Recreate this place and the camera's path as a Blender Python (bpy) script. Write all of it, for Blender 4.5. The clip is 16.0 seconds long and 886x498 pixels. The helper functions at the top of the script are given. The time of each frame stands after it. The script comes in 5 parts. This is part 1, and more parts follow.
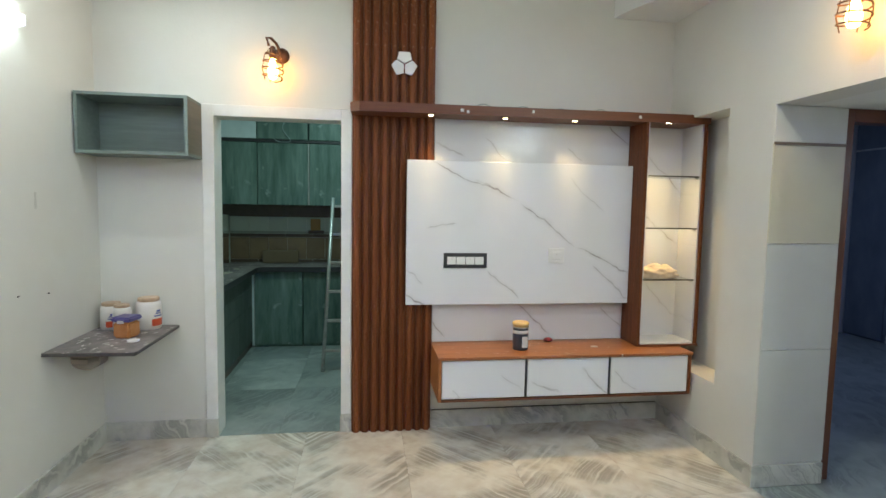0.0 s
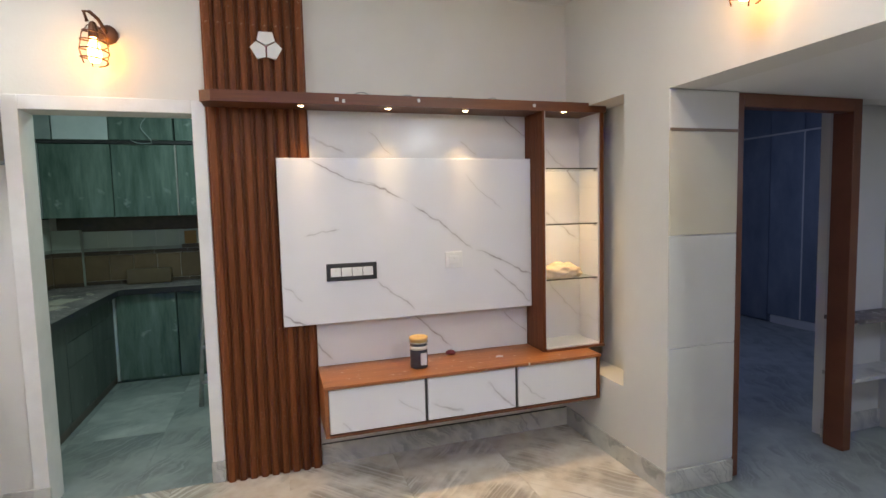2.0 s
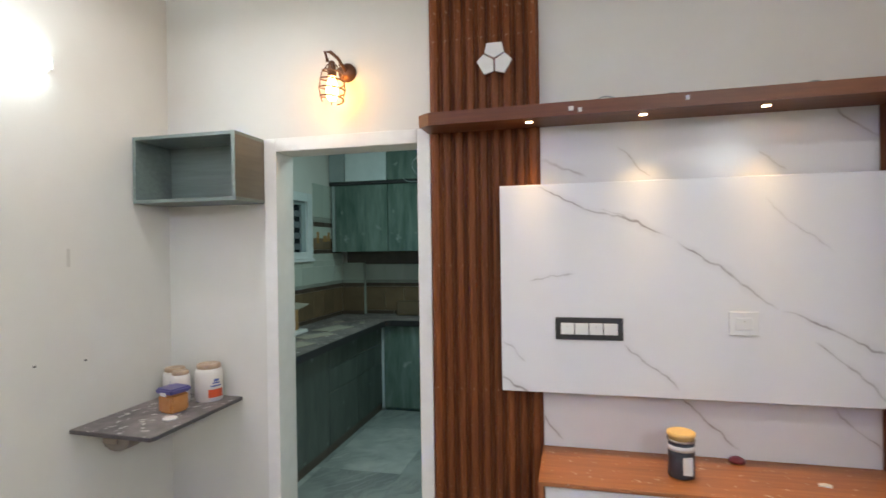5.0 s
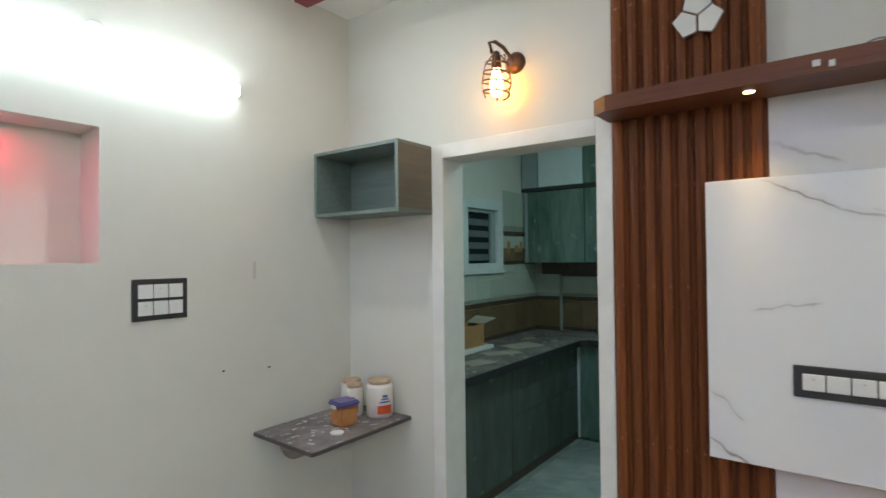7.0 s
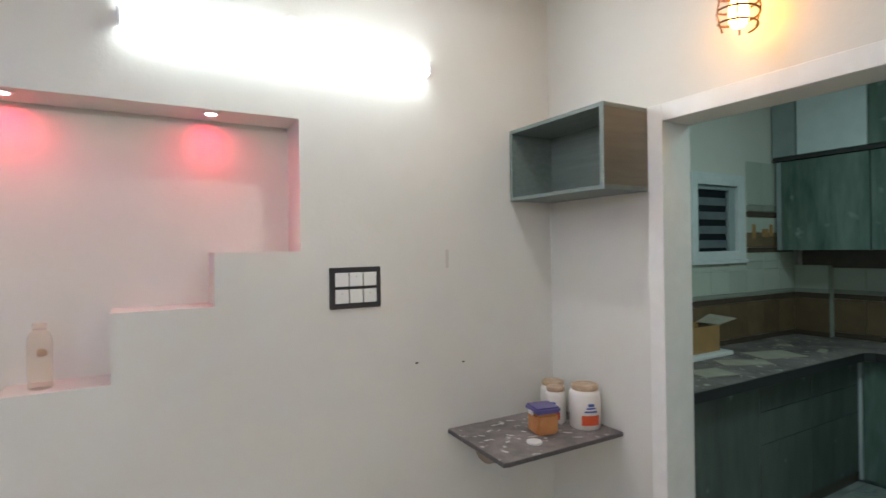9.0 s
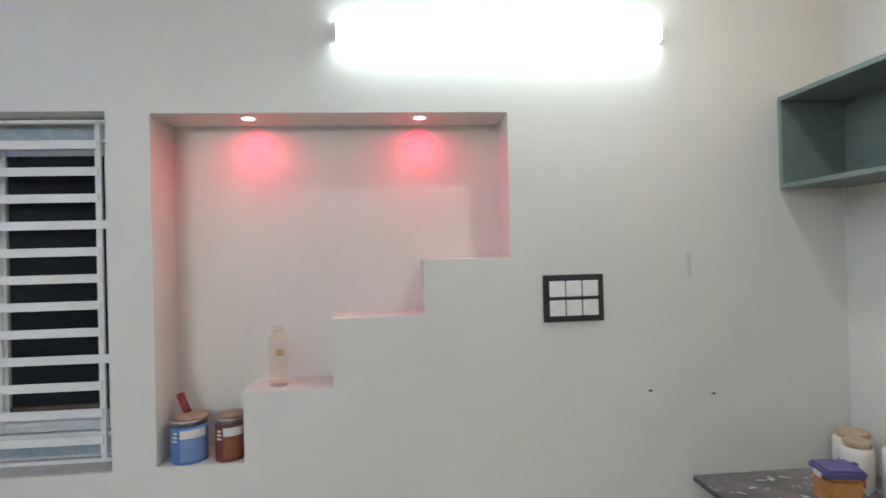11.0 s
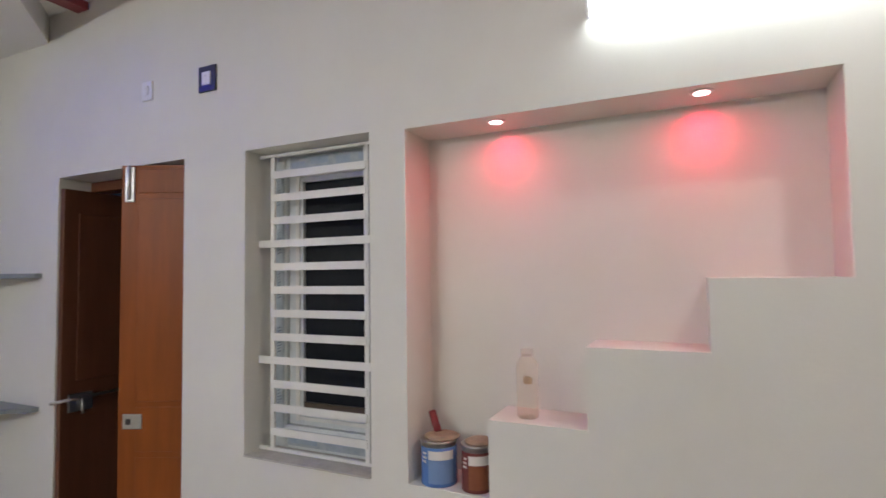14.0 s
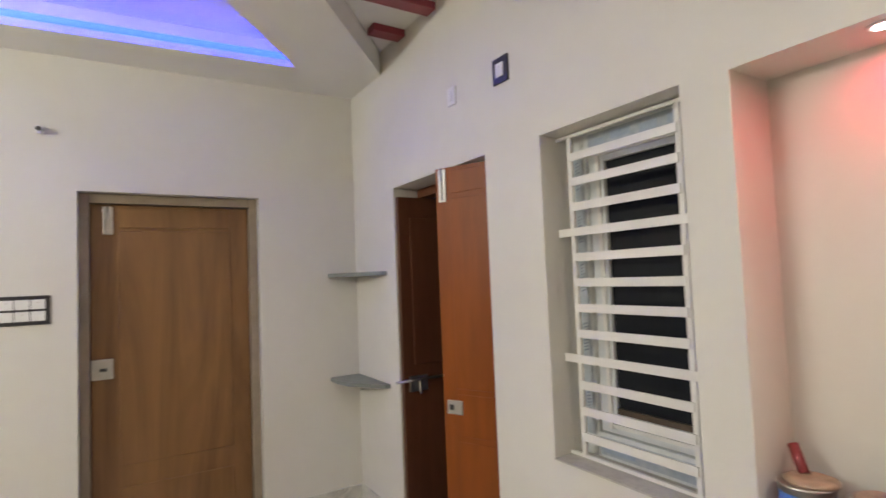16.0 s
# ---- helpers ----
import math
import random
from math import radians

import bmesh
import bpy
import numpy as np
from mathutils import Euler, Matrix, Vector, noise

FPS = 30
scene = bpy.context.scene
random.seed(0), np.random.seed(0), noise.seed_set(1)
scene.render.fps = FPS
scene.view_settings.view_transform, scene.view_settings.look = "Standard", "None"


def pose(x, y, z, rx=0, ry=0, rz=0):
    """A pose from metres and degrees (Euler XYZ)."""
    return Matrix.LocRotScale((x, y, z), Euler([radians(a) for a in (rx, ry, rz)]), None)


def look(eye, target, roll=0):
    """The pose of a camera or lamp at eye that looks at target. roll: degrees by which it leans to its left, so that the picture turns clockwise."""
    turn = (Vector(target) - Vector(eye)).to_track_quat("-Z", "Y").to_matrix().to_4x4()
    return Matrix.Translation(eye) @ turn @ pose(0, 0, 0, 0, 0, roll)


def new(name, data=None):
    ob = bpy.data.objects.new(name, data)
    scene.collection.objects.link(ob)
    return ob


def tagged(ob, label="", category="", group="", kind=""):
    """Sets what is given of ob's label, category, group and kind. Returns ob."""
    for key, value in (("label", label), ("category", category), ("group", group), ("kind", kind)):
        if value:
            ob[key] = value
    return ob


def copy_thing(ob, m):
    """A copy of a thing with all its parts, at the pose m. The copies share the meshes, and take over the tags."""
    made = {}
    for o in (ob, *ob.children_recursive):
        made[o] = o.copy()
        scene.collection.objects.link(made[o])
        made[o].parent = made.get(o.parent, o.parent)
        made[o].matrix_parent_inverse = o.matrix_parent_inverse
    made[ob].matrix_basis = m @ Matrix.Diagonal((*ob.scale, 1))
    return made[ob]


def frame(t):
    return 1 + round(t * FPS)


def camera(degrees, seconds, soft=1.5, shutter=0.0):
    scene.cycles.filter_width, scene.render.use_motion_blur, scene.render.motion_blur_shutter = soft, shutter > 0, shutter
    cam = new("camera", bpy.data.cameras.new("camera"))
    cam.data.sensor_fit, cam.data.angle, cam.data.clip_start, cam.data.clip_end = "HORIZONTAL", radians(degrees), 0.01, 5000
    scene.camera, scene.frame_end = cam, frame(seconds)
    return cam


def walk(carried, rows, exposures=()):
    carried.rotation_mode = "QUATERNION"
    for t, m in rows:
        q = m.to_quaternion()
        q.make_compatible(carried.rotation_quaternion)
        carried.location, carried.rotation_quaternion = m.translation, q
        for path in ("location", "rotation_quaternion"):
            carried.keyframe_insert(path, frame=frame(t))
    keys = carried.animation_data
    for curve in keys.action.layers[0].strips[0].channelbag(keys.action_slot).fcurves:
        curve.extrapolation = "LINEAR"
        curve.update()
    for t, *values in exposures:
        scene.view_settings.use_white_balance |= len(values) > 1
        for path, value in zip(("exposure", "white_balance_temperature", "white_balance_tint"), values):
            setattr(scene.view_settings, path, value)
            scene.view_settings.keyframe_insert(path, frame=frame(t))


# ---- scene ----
cam = camera(80.0, 16.0, shutter=0.45)
PATH = [
    (0, (0.079, 0.137, 1.561), (0.364, 2.111, 1.402), 1.0),
    (0.5, (0.146, 0.207, 1.557), (0.476, 2.172, 1.389), -0.2),
    (1, (0.193, 0.315, 1.57), (0.659, 2.251, 1.392), -1.1),
    (1.5, (0.251, 0.408, 1.578), (0.821, 2.318, 1.413), -1.0),
    (2, (0.318, 0.502, 1.569), (0.919, 2.404, 1.411), -1.4),
    (2.5, (0.427, 0.604, 1.56), (0.944, 2.531, 1.424), -1.7),
    (3, (0.52, 0.706, 1.566), (0.899, 2.666, 1.449), 0.1),
    (3.5, (0.582, 0.81, 1.577), (0.791, 2.796, 1.461), 0.9),
    (4, (0.622, 0.929, 1.585), (0.634, 2.926, 1.477), 0.7),
    (4.2, (0.65, 0.981, 1.581), (0.548, 2.977, 1.507), 0.5),
    (6.3, (0.678, 1.421, 1.591), (-0.26, 3.186, 1.636), -1.6),
    (6.5, (0.695, 1.482, 1.604), (-0.33, 3.199, 1.641), -1.3),
    (7, (0.718, 1.584, 1.612), (-0.484, 3.183, 1.643), -0.6),
    (7.5, (0.713, 1.666, 1.616), (-0.65, 3.129, 1.629), -0.5),
    (8, (0.679, 1.732, 1.612), (-0.839, 3.034, 1.611), -0.9),
    (8.5, (0.613, 1.804, 1.604), (-1.027, 2.948, 1.605), -1.2),
    (9, (0.536, 1.863, 1.606), (-1.198, 2.86, 1.604), -0.9),
    (9.5, (0.473, 1.912, 1.62), (-1.345, 2.744, 1.606), -1.2),
    (10, (0.417, 1.939, 1.619), (-1.482, 2.567, 1.616), -1.6),
    (10.2, (0.389, 1.95, 1.623), (-1.543, 2.465, 1.628), -1.7),
    (12.3, (0.231, 2.12, 1.608), (-1.759, 1.927, 1.668), -1.0),
    (12.5, (0.211, 2.127, 1.597), (-1.77, 1.865, 1.673), -1.0),
    (13, (0.155, 2.118, 1.609), (-1.786, 1.641, 1.686), -1.2),
    (13.5, (0.081, 2.098, 1.622), (-1.799, 1.42, 1.706), -1.2),
    (14, (0.012, 2.064, 1.622), (-1.796, 1.216, 1.72), -0.8),
    (14.5, (-0.056, 2.039, 1.621), (-1.747, 0.977, 1.729), -1.0),
    (15, (-0.103, 1.995, 1.626), (-1.62, 0.697, 1.733), -1.7),
    (15.5, (-0.154, 1.967, 1.625), (-1.449, 0.446, 1.728), -2.6),
    (16, (-0.195, 1.942, 1.613), (-1.242, 0.241, 1.716), -2.3),
]
# the coloured ceiling strips cycle, and the camera's exposure and white balance drift with them
TINTS = [
    (0, 0.80, 5840, -2),
    (0.5, 0.80, 5390, 10),
    (1, 0.80, 5340, 18),
    (1.5, 0.81, 6190, 12),
    (2, 0.81, 6190, 10),
    (2.5, 0.81, 5940, -6),
    (3, 0.86, 5290, 14),
    (3.5, 0.91, 5290, 18),
    (4, 0.95, 6090, 10),
    (6.5, 0.57, 5940, 8),
    (7, 0.49, 5890, 2),
    (7.5, 0.50, 5840, -2),
    (8, 0.51, 5590, 12),
    (8.5, 0.53, 5790, 10),
    (9, 0.54, 6090, 10),
    (9.5, 0.55, 5940, 4),
    (10, 0.57, 5840, 4),
    (12.5, 0.52, 5790, 8),
    (13, 0.51, 5540, 16),
    (13.5, 0.49, 6190, 12),
    (14, 0.48, 6290, 12),
    (14.5, 0.51, 6090, -4),
    (15, 0.54, 5540, 10),
    (15.5, 0.57, 5390, 20),
    (16, 0.81, 7040, 10),
]
walk(cam, [(t, look(eye, target, roll)) for t, eye, target, roll in PATH],
     TINTS)


# ---- world and lights ----
W = bpy.data.worlds.new("night")
scene.world = W
W.use_nodes = True
W.node_tree.nodes["Background"].inputs[0].default_value = (0.02, 0.025, 0.04, 1)
W.node_tree.nodes["Background"].inputs[1].default_value = 0.3
TUBE, TUBE_EAST, BULB, SPOT, BEAM, RED, BLUE = 20.0, 85.0, 27.0, 8.0, 13.0, 1.5, 15.0


def lamp(name, kind, m, energy, colour, size=0.05, angle=90, blend=0.6):
    data = bpy.data.lights.new(name, kind)
    data.energy, data.color = energy, colour
    if kind == "AREA":
        data.shape, data.size, data.spread = "DISK", size, radians(angle)
    else:
        data.shadow_soft_size = size
    if kind == "SPOT":
        data.spot_size, data.spot_blend = radians(angle), blend
    ob = new(name, data)
    ob.matrix_world = m
    return ob


CORNICE_SPOTS = ((0.485, 3.598), (0.98, 3.60), (1.46, 3.592), (2.09, 3.505))
for sx, sy in CORNICE_SPOTS:
    lamp("cornice_spot_light", "SPOT", pose(sx, sy, 2.148), SPOT if sx < 2 else 2 * SPOT, (1.0, 0.63, 0.26), 0.015, 74, 0.9)
    lamp("cornice_beam_light", "SPOT", look((sx, sy, 2.146), (sx, sy - 0.32, 0.0)), BEAM, (1.0, 0.63, 0.26), 0.015, 42, 1.0)
for sy in (1.483, 2.108):
    lamp("niche_light", "SPOT", look((-1.662, sy, 2.123), (-1.795, sy, 2.055)), RED, (1.0, 0.0, 0.05), 0.012, 64, 1.0)
    lamp("niche_down_light", "AREA", pose(-1.662, sy, 2.129), 0.6, (1.0, 0.02, 0.06), 0.05, 175)
lamp("bedroom_light", "AREA", pose(4.6, 4.4, 2.84), 6.5, (0.50, 0.58, 1.0), 0.5, 180)
# unseen ceiling lights: the first two follow shadows, the third is added fill
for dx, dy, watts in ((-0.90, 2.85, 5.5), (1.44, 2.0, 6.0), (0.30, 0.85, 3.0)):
    lamp("unseen_ceiling_light", "AREA", pose(dx, dy, 3.016), watts, (1.0, 0.97, 0.92), 0.09, 170)
lamp("kitchen_light", "AREA", pose(-0.2, 4.9, 2.84), 11.5, (0.66, 0.90, 0.84), 0.5, 180)
# unseen lamp added to fill the passage with bluish light
lamp("passage_fill_light", "AREA", pose(3.9, 1.2, 2.13), 5, (0.62, 0.72, 1.0), 0.3, 180)


# ---- materials ----
def mat(name, colour, rough=0.6, metal=0.0, second=None, scale=6.0, amount=0.5, bump=0.0, bump_scale=80.0, stretch=(1, 1, 1), emit=None, strength=0.0,
        vary=0.0, specks=None, speck_scale=40.0, speck_cut=0.68, coat=0.0, warp=0.0):
    m = bpy.data.materials.new(name)
    m.use_nodes = True
    nt = m.node_tree
    N, Lk = nt.nodes, nt.links
    b = N["Principled BSDF"]
    b.inputs["Roughness"].default_value, b.inputs["Metallic"].default_value = rough, metal
    b.inputs["Base Color"].default_value = (*colour, 1)
    b.inputs["Coat Weight"].default_value = coat
    b.inputs["Coat Roughness"].default_value = 0.12
    if emit:
        b.inputs["Emission Color"].default_value = (*emit, 1)
        b.inputs["Emission Strength"].default_value = strength
    co = N.new("ShaderNodeTexCoord")
    mp = N.new("ShaderNodeMapping")
    mp.inputs["Scale"].default_value = stretch
    Lk.new(co.outputs["Object"], mp.inputs["Vector"])
    if vary:
        # every piece takes another stretch of the grain
        ri = N.new("ShaderNodeObjectInfo")
        rm = N.new("ShaderNodeMath")
        rm.operation = "MULTIPLY"
        rm.inputs[1].default_value = 41.0
        Lk.new(ri.outputs["Random"], rm.inputs[0])
        Lk.new(rm.outputs[0], mp.inputs["Location"])
    out = None
    if second:
        n1 = N.new("ShaderNodeTexNoise")
        n1.inputs["Scale"].default_value, n1.inputs["Detail"].default_value = scale, 6
        n1.inputs["Roughness"].default_value = 0.65
        n1.inputs["Distortion"].default_value = warp
        Lk.new(mp.outputs[0], n1.inputs["Vector"])
        r = N.new("ShaderNodeMapRange")
        r.inputs["From Min"].default_value, r.inputs["From Max"].default_value = 0.5 - 0.5 * amount, 0.5 + 0.5 * amount
        Lk.new(n1.outputs["Fac"], r.inputs["Value"])
        mx = N.new("ShaderNodeMix")
        mx.data_type = "RGBA"
        mx.inputs["A"].default_value, mx.inputs["B"].default_value = (*colour, 1), (*second, 1)
        Lk.new(r.outputs[0], mx.inputs["Factor"])
        out = mx.outputs["Result"]
    if specks:
        n2 = N.new("ShaderNodeTexNoise")
        n2.inputs["Scale"].default_value, n2.inputs["Detail"].default_value = speck_scale, 3
        Lk.new(co.outputs["Object"], n2.inputs["Vector"])
        r2 = N.new("ShaderNodeMapRange")
        r2.inputs["From Min"].default_value, r2.inputs["From Max"].default_value = speck_cut - 0.04, speck_cut + 0.06
        Lk.new(n2.outputs["Fac"], r2.inputs["Value"])
        mx2 = N.new("ShaderNodeMix")
        mx2.data_type = "RGBA"
        mx2.inputs["A"].default_value, mx2.inputs["B"].default_value = (*colour, 1), (*specks, 1)
        if out:
            Lk.new(out, mx2.inputs["A"])
        Lk.new(r2.outputs[0], mx2.inputs["Factor"])
        out = mx2.outputs["Result"]
    if vary and out:
        oi = N.new("ShaderNodeObjectInfo")
        hs = N.new("ShaderNodeHueSaturation")
        r3 = N.new("ShaderNodeMapRange")
        r3.inputs["To Min"].default_value, r3.inputs["To Max"].default_value = 1 - vary, 1 + vary
        Lk.new(oi.outputs["Random"], r3.inputs["Value"])
        Lk.new(r3.outputs[0], hs.inputs["Value"])
        Lk.new(out, hs.inputs["Color"])
        out = hs.outputs["Color"]
    if out:
        Lk.new(out, b.inputs["Base Color"])
    if bump:
        n3 = N.new("ShaderNodeTexNoise")
        n3.inputs["Scale"].default_value, n3.inputs["Detail"].default_value = bump_scale, 5
        Lk.new(mp.outputs[0], n3.inputs["Vector"])
        bp = N.new("ShaderNodeBump")
        bp.inputs["Strength"].default_value, bp.inputs["Distance"].default_value = bump, 0.01
        Lk.new(n3.outputs["Fac"], bp.inputs["Height"])
        Lk.new(bp.outputs[0], b.inputs["Normal"])
    return m


def veined(name, base, vein, angle, scale, width, rough, cloud, vary_place=False, distort=2.2, strength=1.0, cloud_amount=0.5, coat=0.0, plane="xz"):
    """Stone or printed laminate with slanting veins and clouds."""
    m = bpy.data.materials.new(name)
    m.use_nodes = True
    nt = m.node_tree
    N, Lk = nt.nodes, nt.links
    b = N["Principled BSDF"]
    b.inputs["Roughness"].default_value = rough
    b.inputs["Coat Weight"].default_value = coat
    b.inputs["Coat Roughness"].default_value = 0.1
    co = N.new("ShaderNodeTexCoord")
    vec = co.outputs["Object"]
    if vary_place:
        oi = N.new("ShaderNodeObjectInfo")
        ad = N.new("ShaderNodeVectorMath")
        ad.operation = "MULTIPLY_ADD"
        cb = N.new("ShaderNodeCombineXYZ")
        for k in range(3):
            Lk.new(oi.outputs["Random"], cb.inputs[k])
        ad.inputs[1].default_value = (0.35, 3.0, 5.0)
        Lk.new(cb.outputs[0], ad.inputs[0])
        Lk.new(vec, ad.inputs[2])
        vec = ad.outputs[0]
    mp = N.new("ShaderNodeMapping")
    mp.inputs["Rotation"].default_value = (0, radians(angle), 0) if plane == "xz" else (0, 0, radians(angle))
    Lk.new(vec, mp.inputs["Vector"])
    # wobble of the veins
    nz = N.new("ShaderNodeTexNoise")
    nz.inputs["Scale"].default_value, nz.inputs["Detail"].default_value = 2.2 * scale, 8
    Lk.new(mp.outputs[0], nz.inputs["Vector"])
    sep = N.new("ShaderNodeSeparateXYZ")
    Lk.new(mp.outputs[0], sep.inputs[0])
    ma = N.new("ShaderNodeMath")
    ma.operation = "MULTIPLY_ADD"
    ma.inputs[1].default_value = distort / 10
    Lk.new(nz.outputs["Fac"], ma.inputs[0])
    Lk.new(sep.outputs["X"], ma.inputs[2])
    n1 = N.new("ShaderNodeTexNoise")
    n1.noise_dimensions = "1D"
    n1.inputs["Scale"].default_value, n1.inputs["Detail"].default_value = 3.0 * scale, 4
    n1.inputs["Roughness"].default_value = 0.7
    Lk.new(ma.outputs[0], n1.inputs["W"])
    # a vein where the band noise crosses its middle
    sb = N.new("ShaderNodeMath")
    sb.operation = "SUBTRACT"
    sb.inputs[1].default_value = 0.5
    Lk.new(n1.outputs["Fac"], sb.inputs[0])
    ab = N.new("ShaderNodeMath")
    ab.operation = "ABSOLUTE"
    Lk.new(sb.outputs[0], ab.inputs[0])
    r = N.new("ShaderNodeMapRange")
    r.inputs["From Min"].default_value, r.inputs["From Max"].default_value = 0.0, width
    r.inputs["To Min"].default_value, r.inputs["To Max"].default_value = strength, 0.0
    Lk.new(ab.outputs[0], r.inputs["Value"])
    # veins fade in and out
    nf = N.new("ShaderNodeTexNoise")
    nf.inputs["Scale"].default_value, nf.inputs["Detail"].default_value = 1.6 * scale, 4
    Lk.new(vec, nf.inputs["Vector"])
    rf = N.new("ShaderNodeMapRange")
    rf.inputs["From Min"].default_value, rf.inputs["From Max"].default_value = 0.44, 0.60
    Lk.new(nf.outputs["Fac"], rf.inputs["Value"])
    mu = N.new("ShaderNodeMath")
    mu.operation = "MULTIPLY"
    Lk.new(r.outputs[0], mu.inputs[0])
    Lk.new(rf.outputs[0], mu.inputs[1])
    nc = N.new("ShaderNodeTexNoise")
    nc.inputs["Scale"].default_value, nc.inputs["Detail"].default_value = 3.5 * scale, 6
    Lk.new(mp.outputs[0], nc.inputs["Vector"])
    rc = N.new("ShaderNodeMapRange")
    rc.inputs["From Min"].default_value, rc.inputs["From Max"].default_value = 0.35, 0.68
    rc.inputs["To Max"].default_value = cloud_amount
    Lk.new(nc.outputs["Fac"], rc.inputs["Value"])
    m1 = N.new("ShaderNodeMix")
    m1.data_type = "RGBA"
    m1.inputs["A"].default_value, m1.inputs["B"].default_value = (*base, 1), (*cloud, 1)
    Lk.new(rc.outputs[0], m1.inputs["Factor"])
    m2 = N.new("ShaderNodeMix")
    m2.data_type = "RGBA"
    Lk.new(m1.outputs["Result"], m2.inputs["A"])
    m2.inputs["B"].default_value = (*vein, 1)
    Lk.new(mu.outputs[0], m2.inputs["Factor"])
    Lk.new(m2.outputs["Result"], b.inputs["Base Color"])
    return m


def printed_veins(name, base, vein, segs, rough, coat):
    """White laminate printed with single long veins: rows of x0, z0, x1, z1, width, strength in the thing's own places."""
    m = mat(name, base, rough, second=tuple(0.94 * c for c in base), scale=1.6, amount=0.6, coat=coat)
    nt = m.node_tree
    N, Lk = nt.nodes, nt.links
    b = N["Principled BSDF"]
    start = b.inputs["Base Color"].links[0].from_socket
    co = N.new("ShaderNodeTexCoord")
    sep = N.new("ShaderNodeSeparateXYZ")
    Lk.new(co.outputs["Object"], sep.inputs[0])
    wob = []
    for sc_, amp in ((3.5, 0.11), (16.0, 0.030)):
        n = N.new("ShaderNodeTexNoise")
        n.inputs["Scale"].default_value, n.inputs["Detail"].default_value = sc_, 3
        Lk.new(co.outputs["Object"], n.inputs["Vector"])
        wob.append((n.outputs["Fac"], amp))
    fade = N.new("ShaderNodeTexNoise")
    fade.inputs["Scale"].default_value, fade.inputs["Detail"].default_value = 9.0, 5
    Lk.new(co.outputs["Object"], fade.inputs["Vector"])

    def op(kind, a, b_=None, c=None, clamp=False):
        n = N.new("ShaderNodeMath")
        n.operation, n.use_clamp = kind, clamp
        for k, v in enumerate((a, b_, c)):
            if v is None:
                continue
            if isinstance(v, (int, float)):
                n.inputs[k].default_value = v
            else:
                Lk.new(v, n.inputs[k])
        return n.outputs[0]

    X, Z = sep.outputs["X"], sep.outputs["Z"]
    total = None
    for x0, z0, x1, z1, w, st in segs:
        ln = math.hypot(x1 - x0, z1 - z0)
        tx, tz = (x1 - x0) / ln, (z1 - z0) / ln
        d = op("MULTIPLY_ADD", X, -tz, op("MULTIPLY_ADD", Z, tx, tz * x0 - tx * z0))
        for f, amp in wob:
            d = op("ADD", d, op("MULTIPLY_ADD", f, amp, -0.5 * amp))
        a = op("MULTIPLY_ADD", X, tx / ln, op("MULTIPLY_ADD", Z, tz / ln, -(tx * x0 + tz * z0) / ln))
        ends = op("MULTIPLY", op("SUBTRACT", 0.5, op("ABSOLUTE", op("SUBTRACT", a, 0.5))), 7.0, clamp=True)
        core = op("SUBTRACT", 1.0, op("DIVIDE", op("ABSOLUTE", d), 1.05 * w), clamp=True)
        halo = op("MULTIPLY", op("SUBTRACT", 1.0, op("DIVIDE", op("ABSOLUTE", d), 5 * w), clamp=True), 0.22)
        k = op("MULTIPLY", op("MULTIPLY", op("ADD", core, halo), ends), op("MULTIPLY", op("MULTIPLY_ADD", fade.outputs["Fac"], 2.4, -0.46, clamp=True), st))
        total = k if total is None else op("MAXIMUM", total, k)
    mx = N.new("ShaderNodeMix")
    mx.data_type = "RGBA"
    Lk.new(start, mx.inputs["A"])
    mx.inputs["B"].default_value = (*vein, 1)
    Lk.new(total, mx.inputs["Factor"])
    Lk.new(mx.outputs["Result"], b.inputs["Base Color"])
    return m


PAINT = mat("cream_paint", (0.70, 0.685, 0.635), 0.55, second=(0.64, 0.622, 0.565), scale=1.7, amount=0.55, bump=0.07, bump_scale=60, specks=(0.665, 0.645, 0.59), speck_scale=3.2, speck_cut=0.64)
CEIL = mat("white_ceiling_paint", (0.78, 0.77, 0.74), 0.7, second=(0.72, 0.71, 0.68), scale=1.0, bump=0.03)
WHITE = mat("white_gloss_paint", (0.80, 0.79, 0.76), 0.35, second=(0.70, 0.69, 0.65), scale=9, amount=0.6, bump=0.04, bump_scale=40)
TILE_GREY = mat("pale_wall_tile", (0.58, 0.57, 0.52), 0.35, second=(0.52, 0.51, 0.45), scale=3, amount=0.8)
TILE_YELLOW = mat("ivory_wall_tile", (0.60, 0.55, 0.40), 0.35, second=(0.54, 0.49, 0.35), scale=3, amount=0.8)
FLOOR = veined("white_veined_marble", (0.68, 0.645, 0.57), (0.24, 0.21, 0.175), 42, 2.3, 0.12, 0.22, (0.50, 0.42, 0.33), True, 0.65, 0.72, 0.7, plane="xy")
KFLOOR_PALE = veined("pale_green_grey_stone", (0.46, 0.49, 0.455), (0.19, 0.215, 0.205), 50, 2.4, 0.10, 0.35, (0.33, 0.36, 0.345), True, 2.5, 0.6, 0.9, plane="xy")
KFLOOR = veined("green_grey_stone", (0.33, 0.36, 0.34), (0.11, 0.125, 0.12), 30, 2.0, 0.10, 0.35, (0.24, 0.27, 0.255), True, 2.5, 0.6, 0.9, plane="xy")
SKIRT = veined("grey_marble_skirting", (0.62, 0.61, 0.55), (0.26, 0.255, 0.235), 35, 2.6, 0.10, 0.3, (0.46, 0.455, 0.41), False, 2.5, 0.75, 0.8)
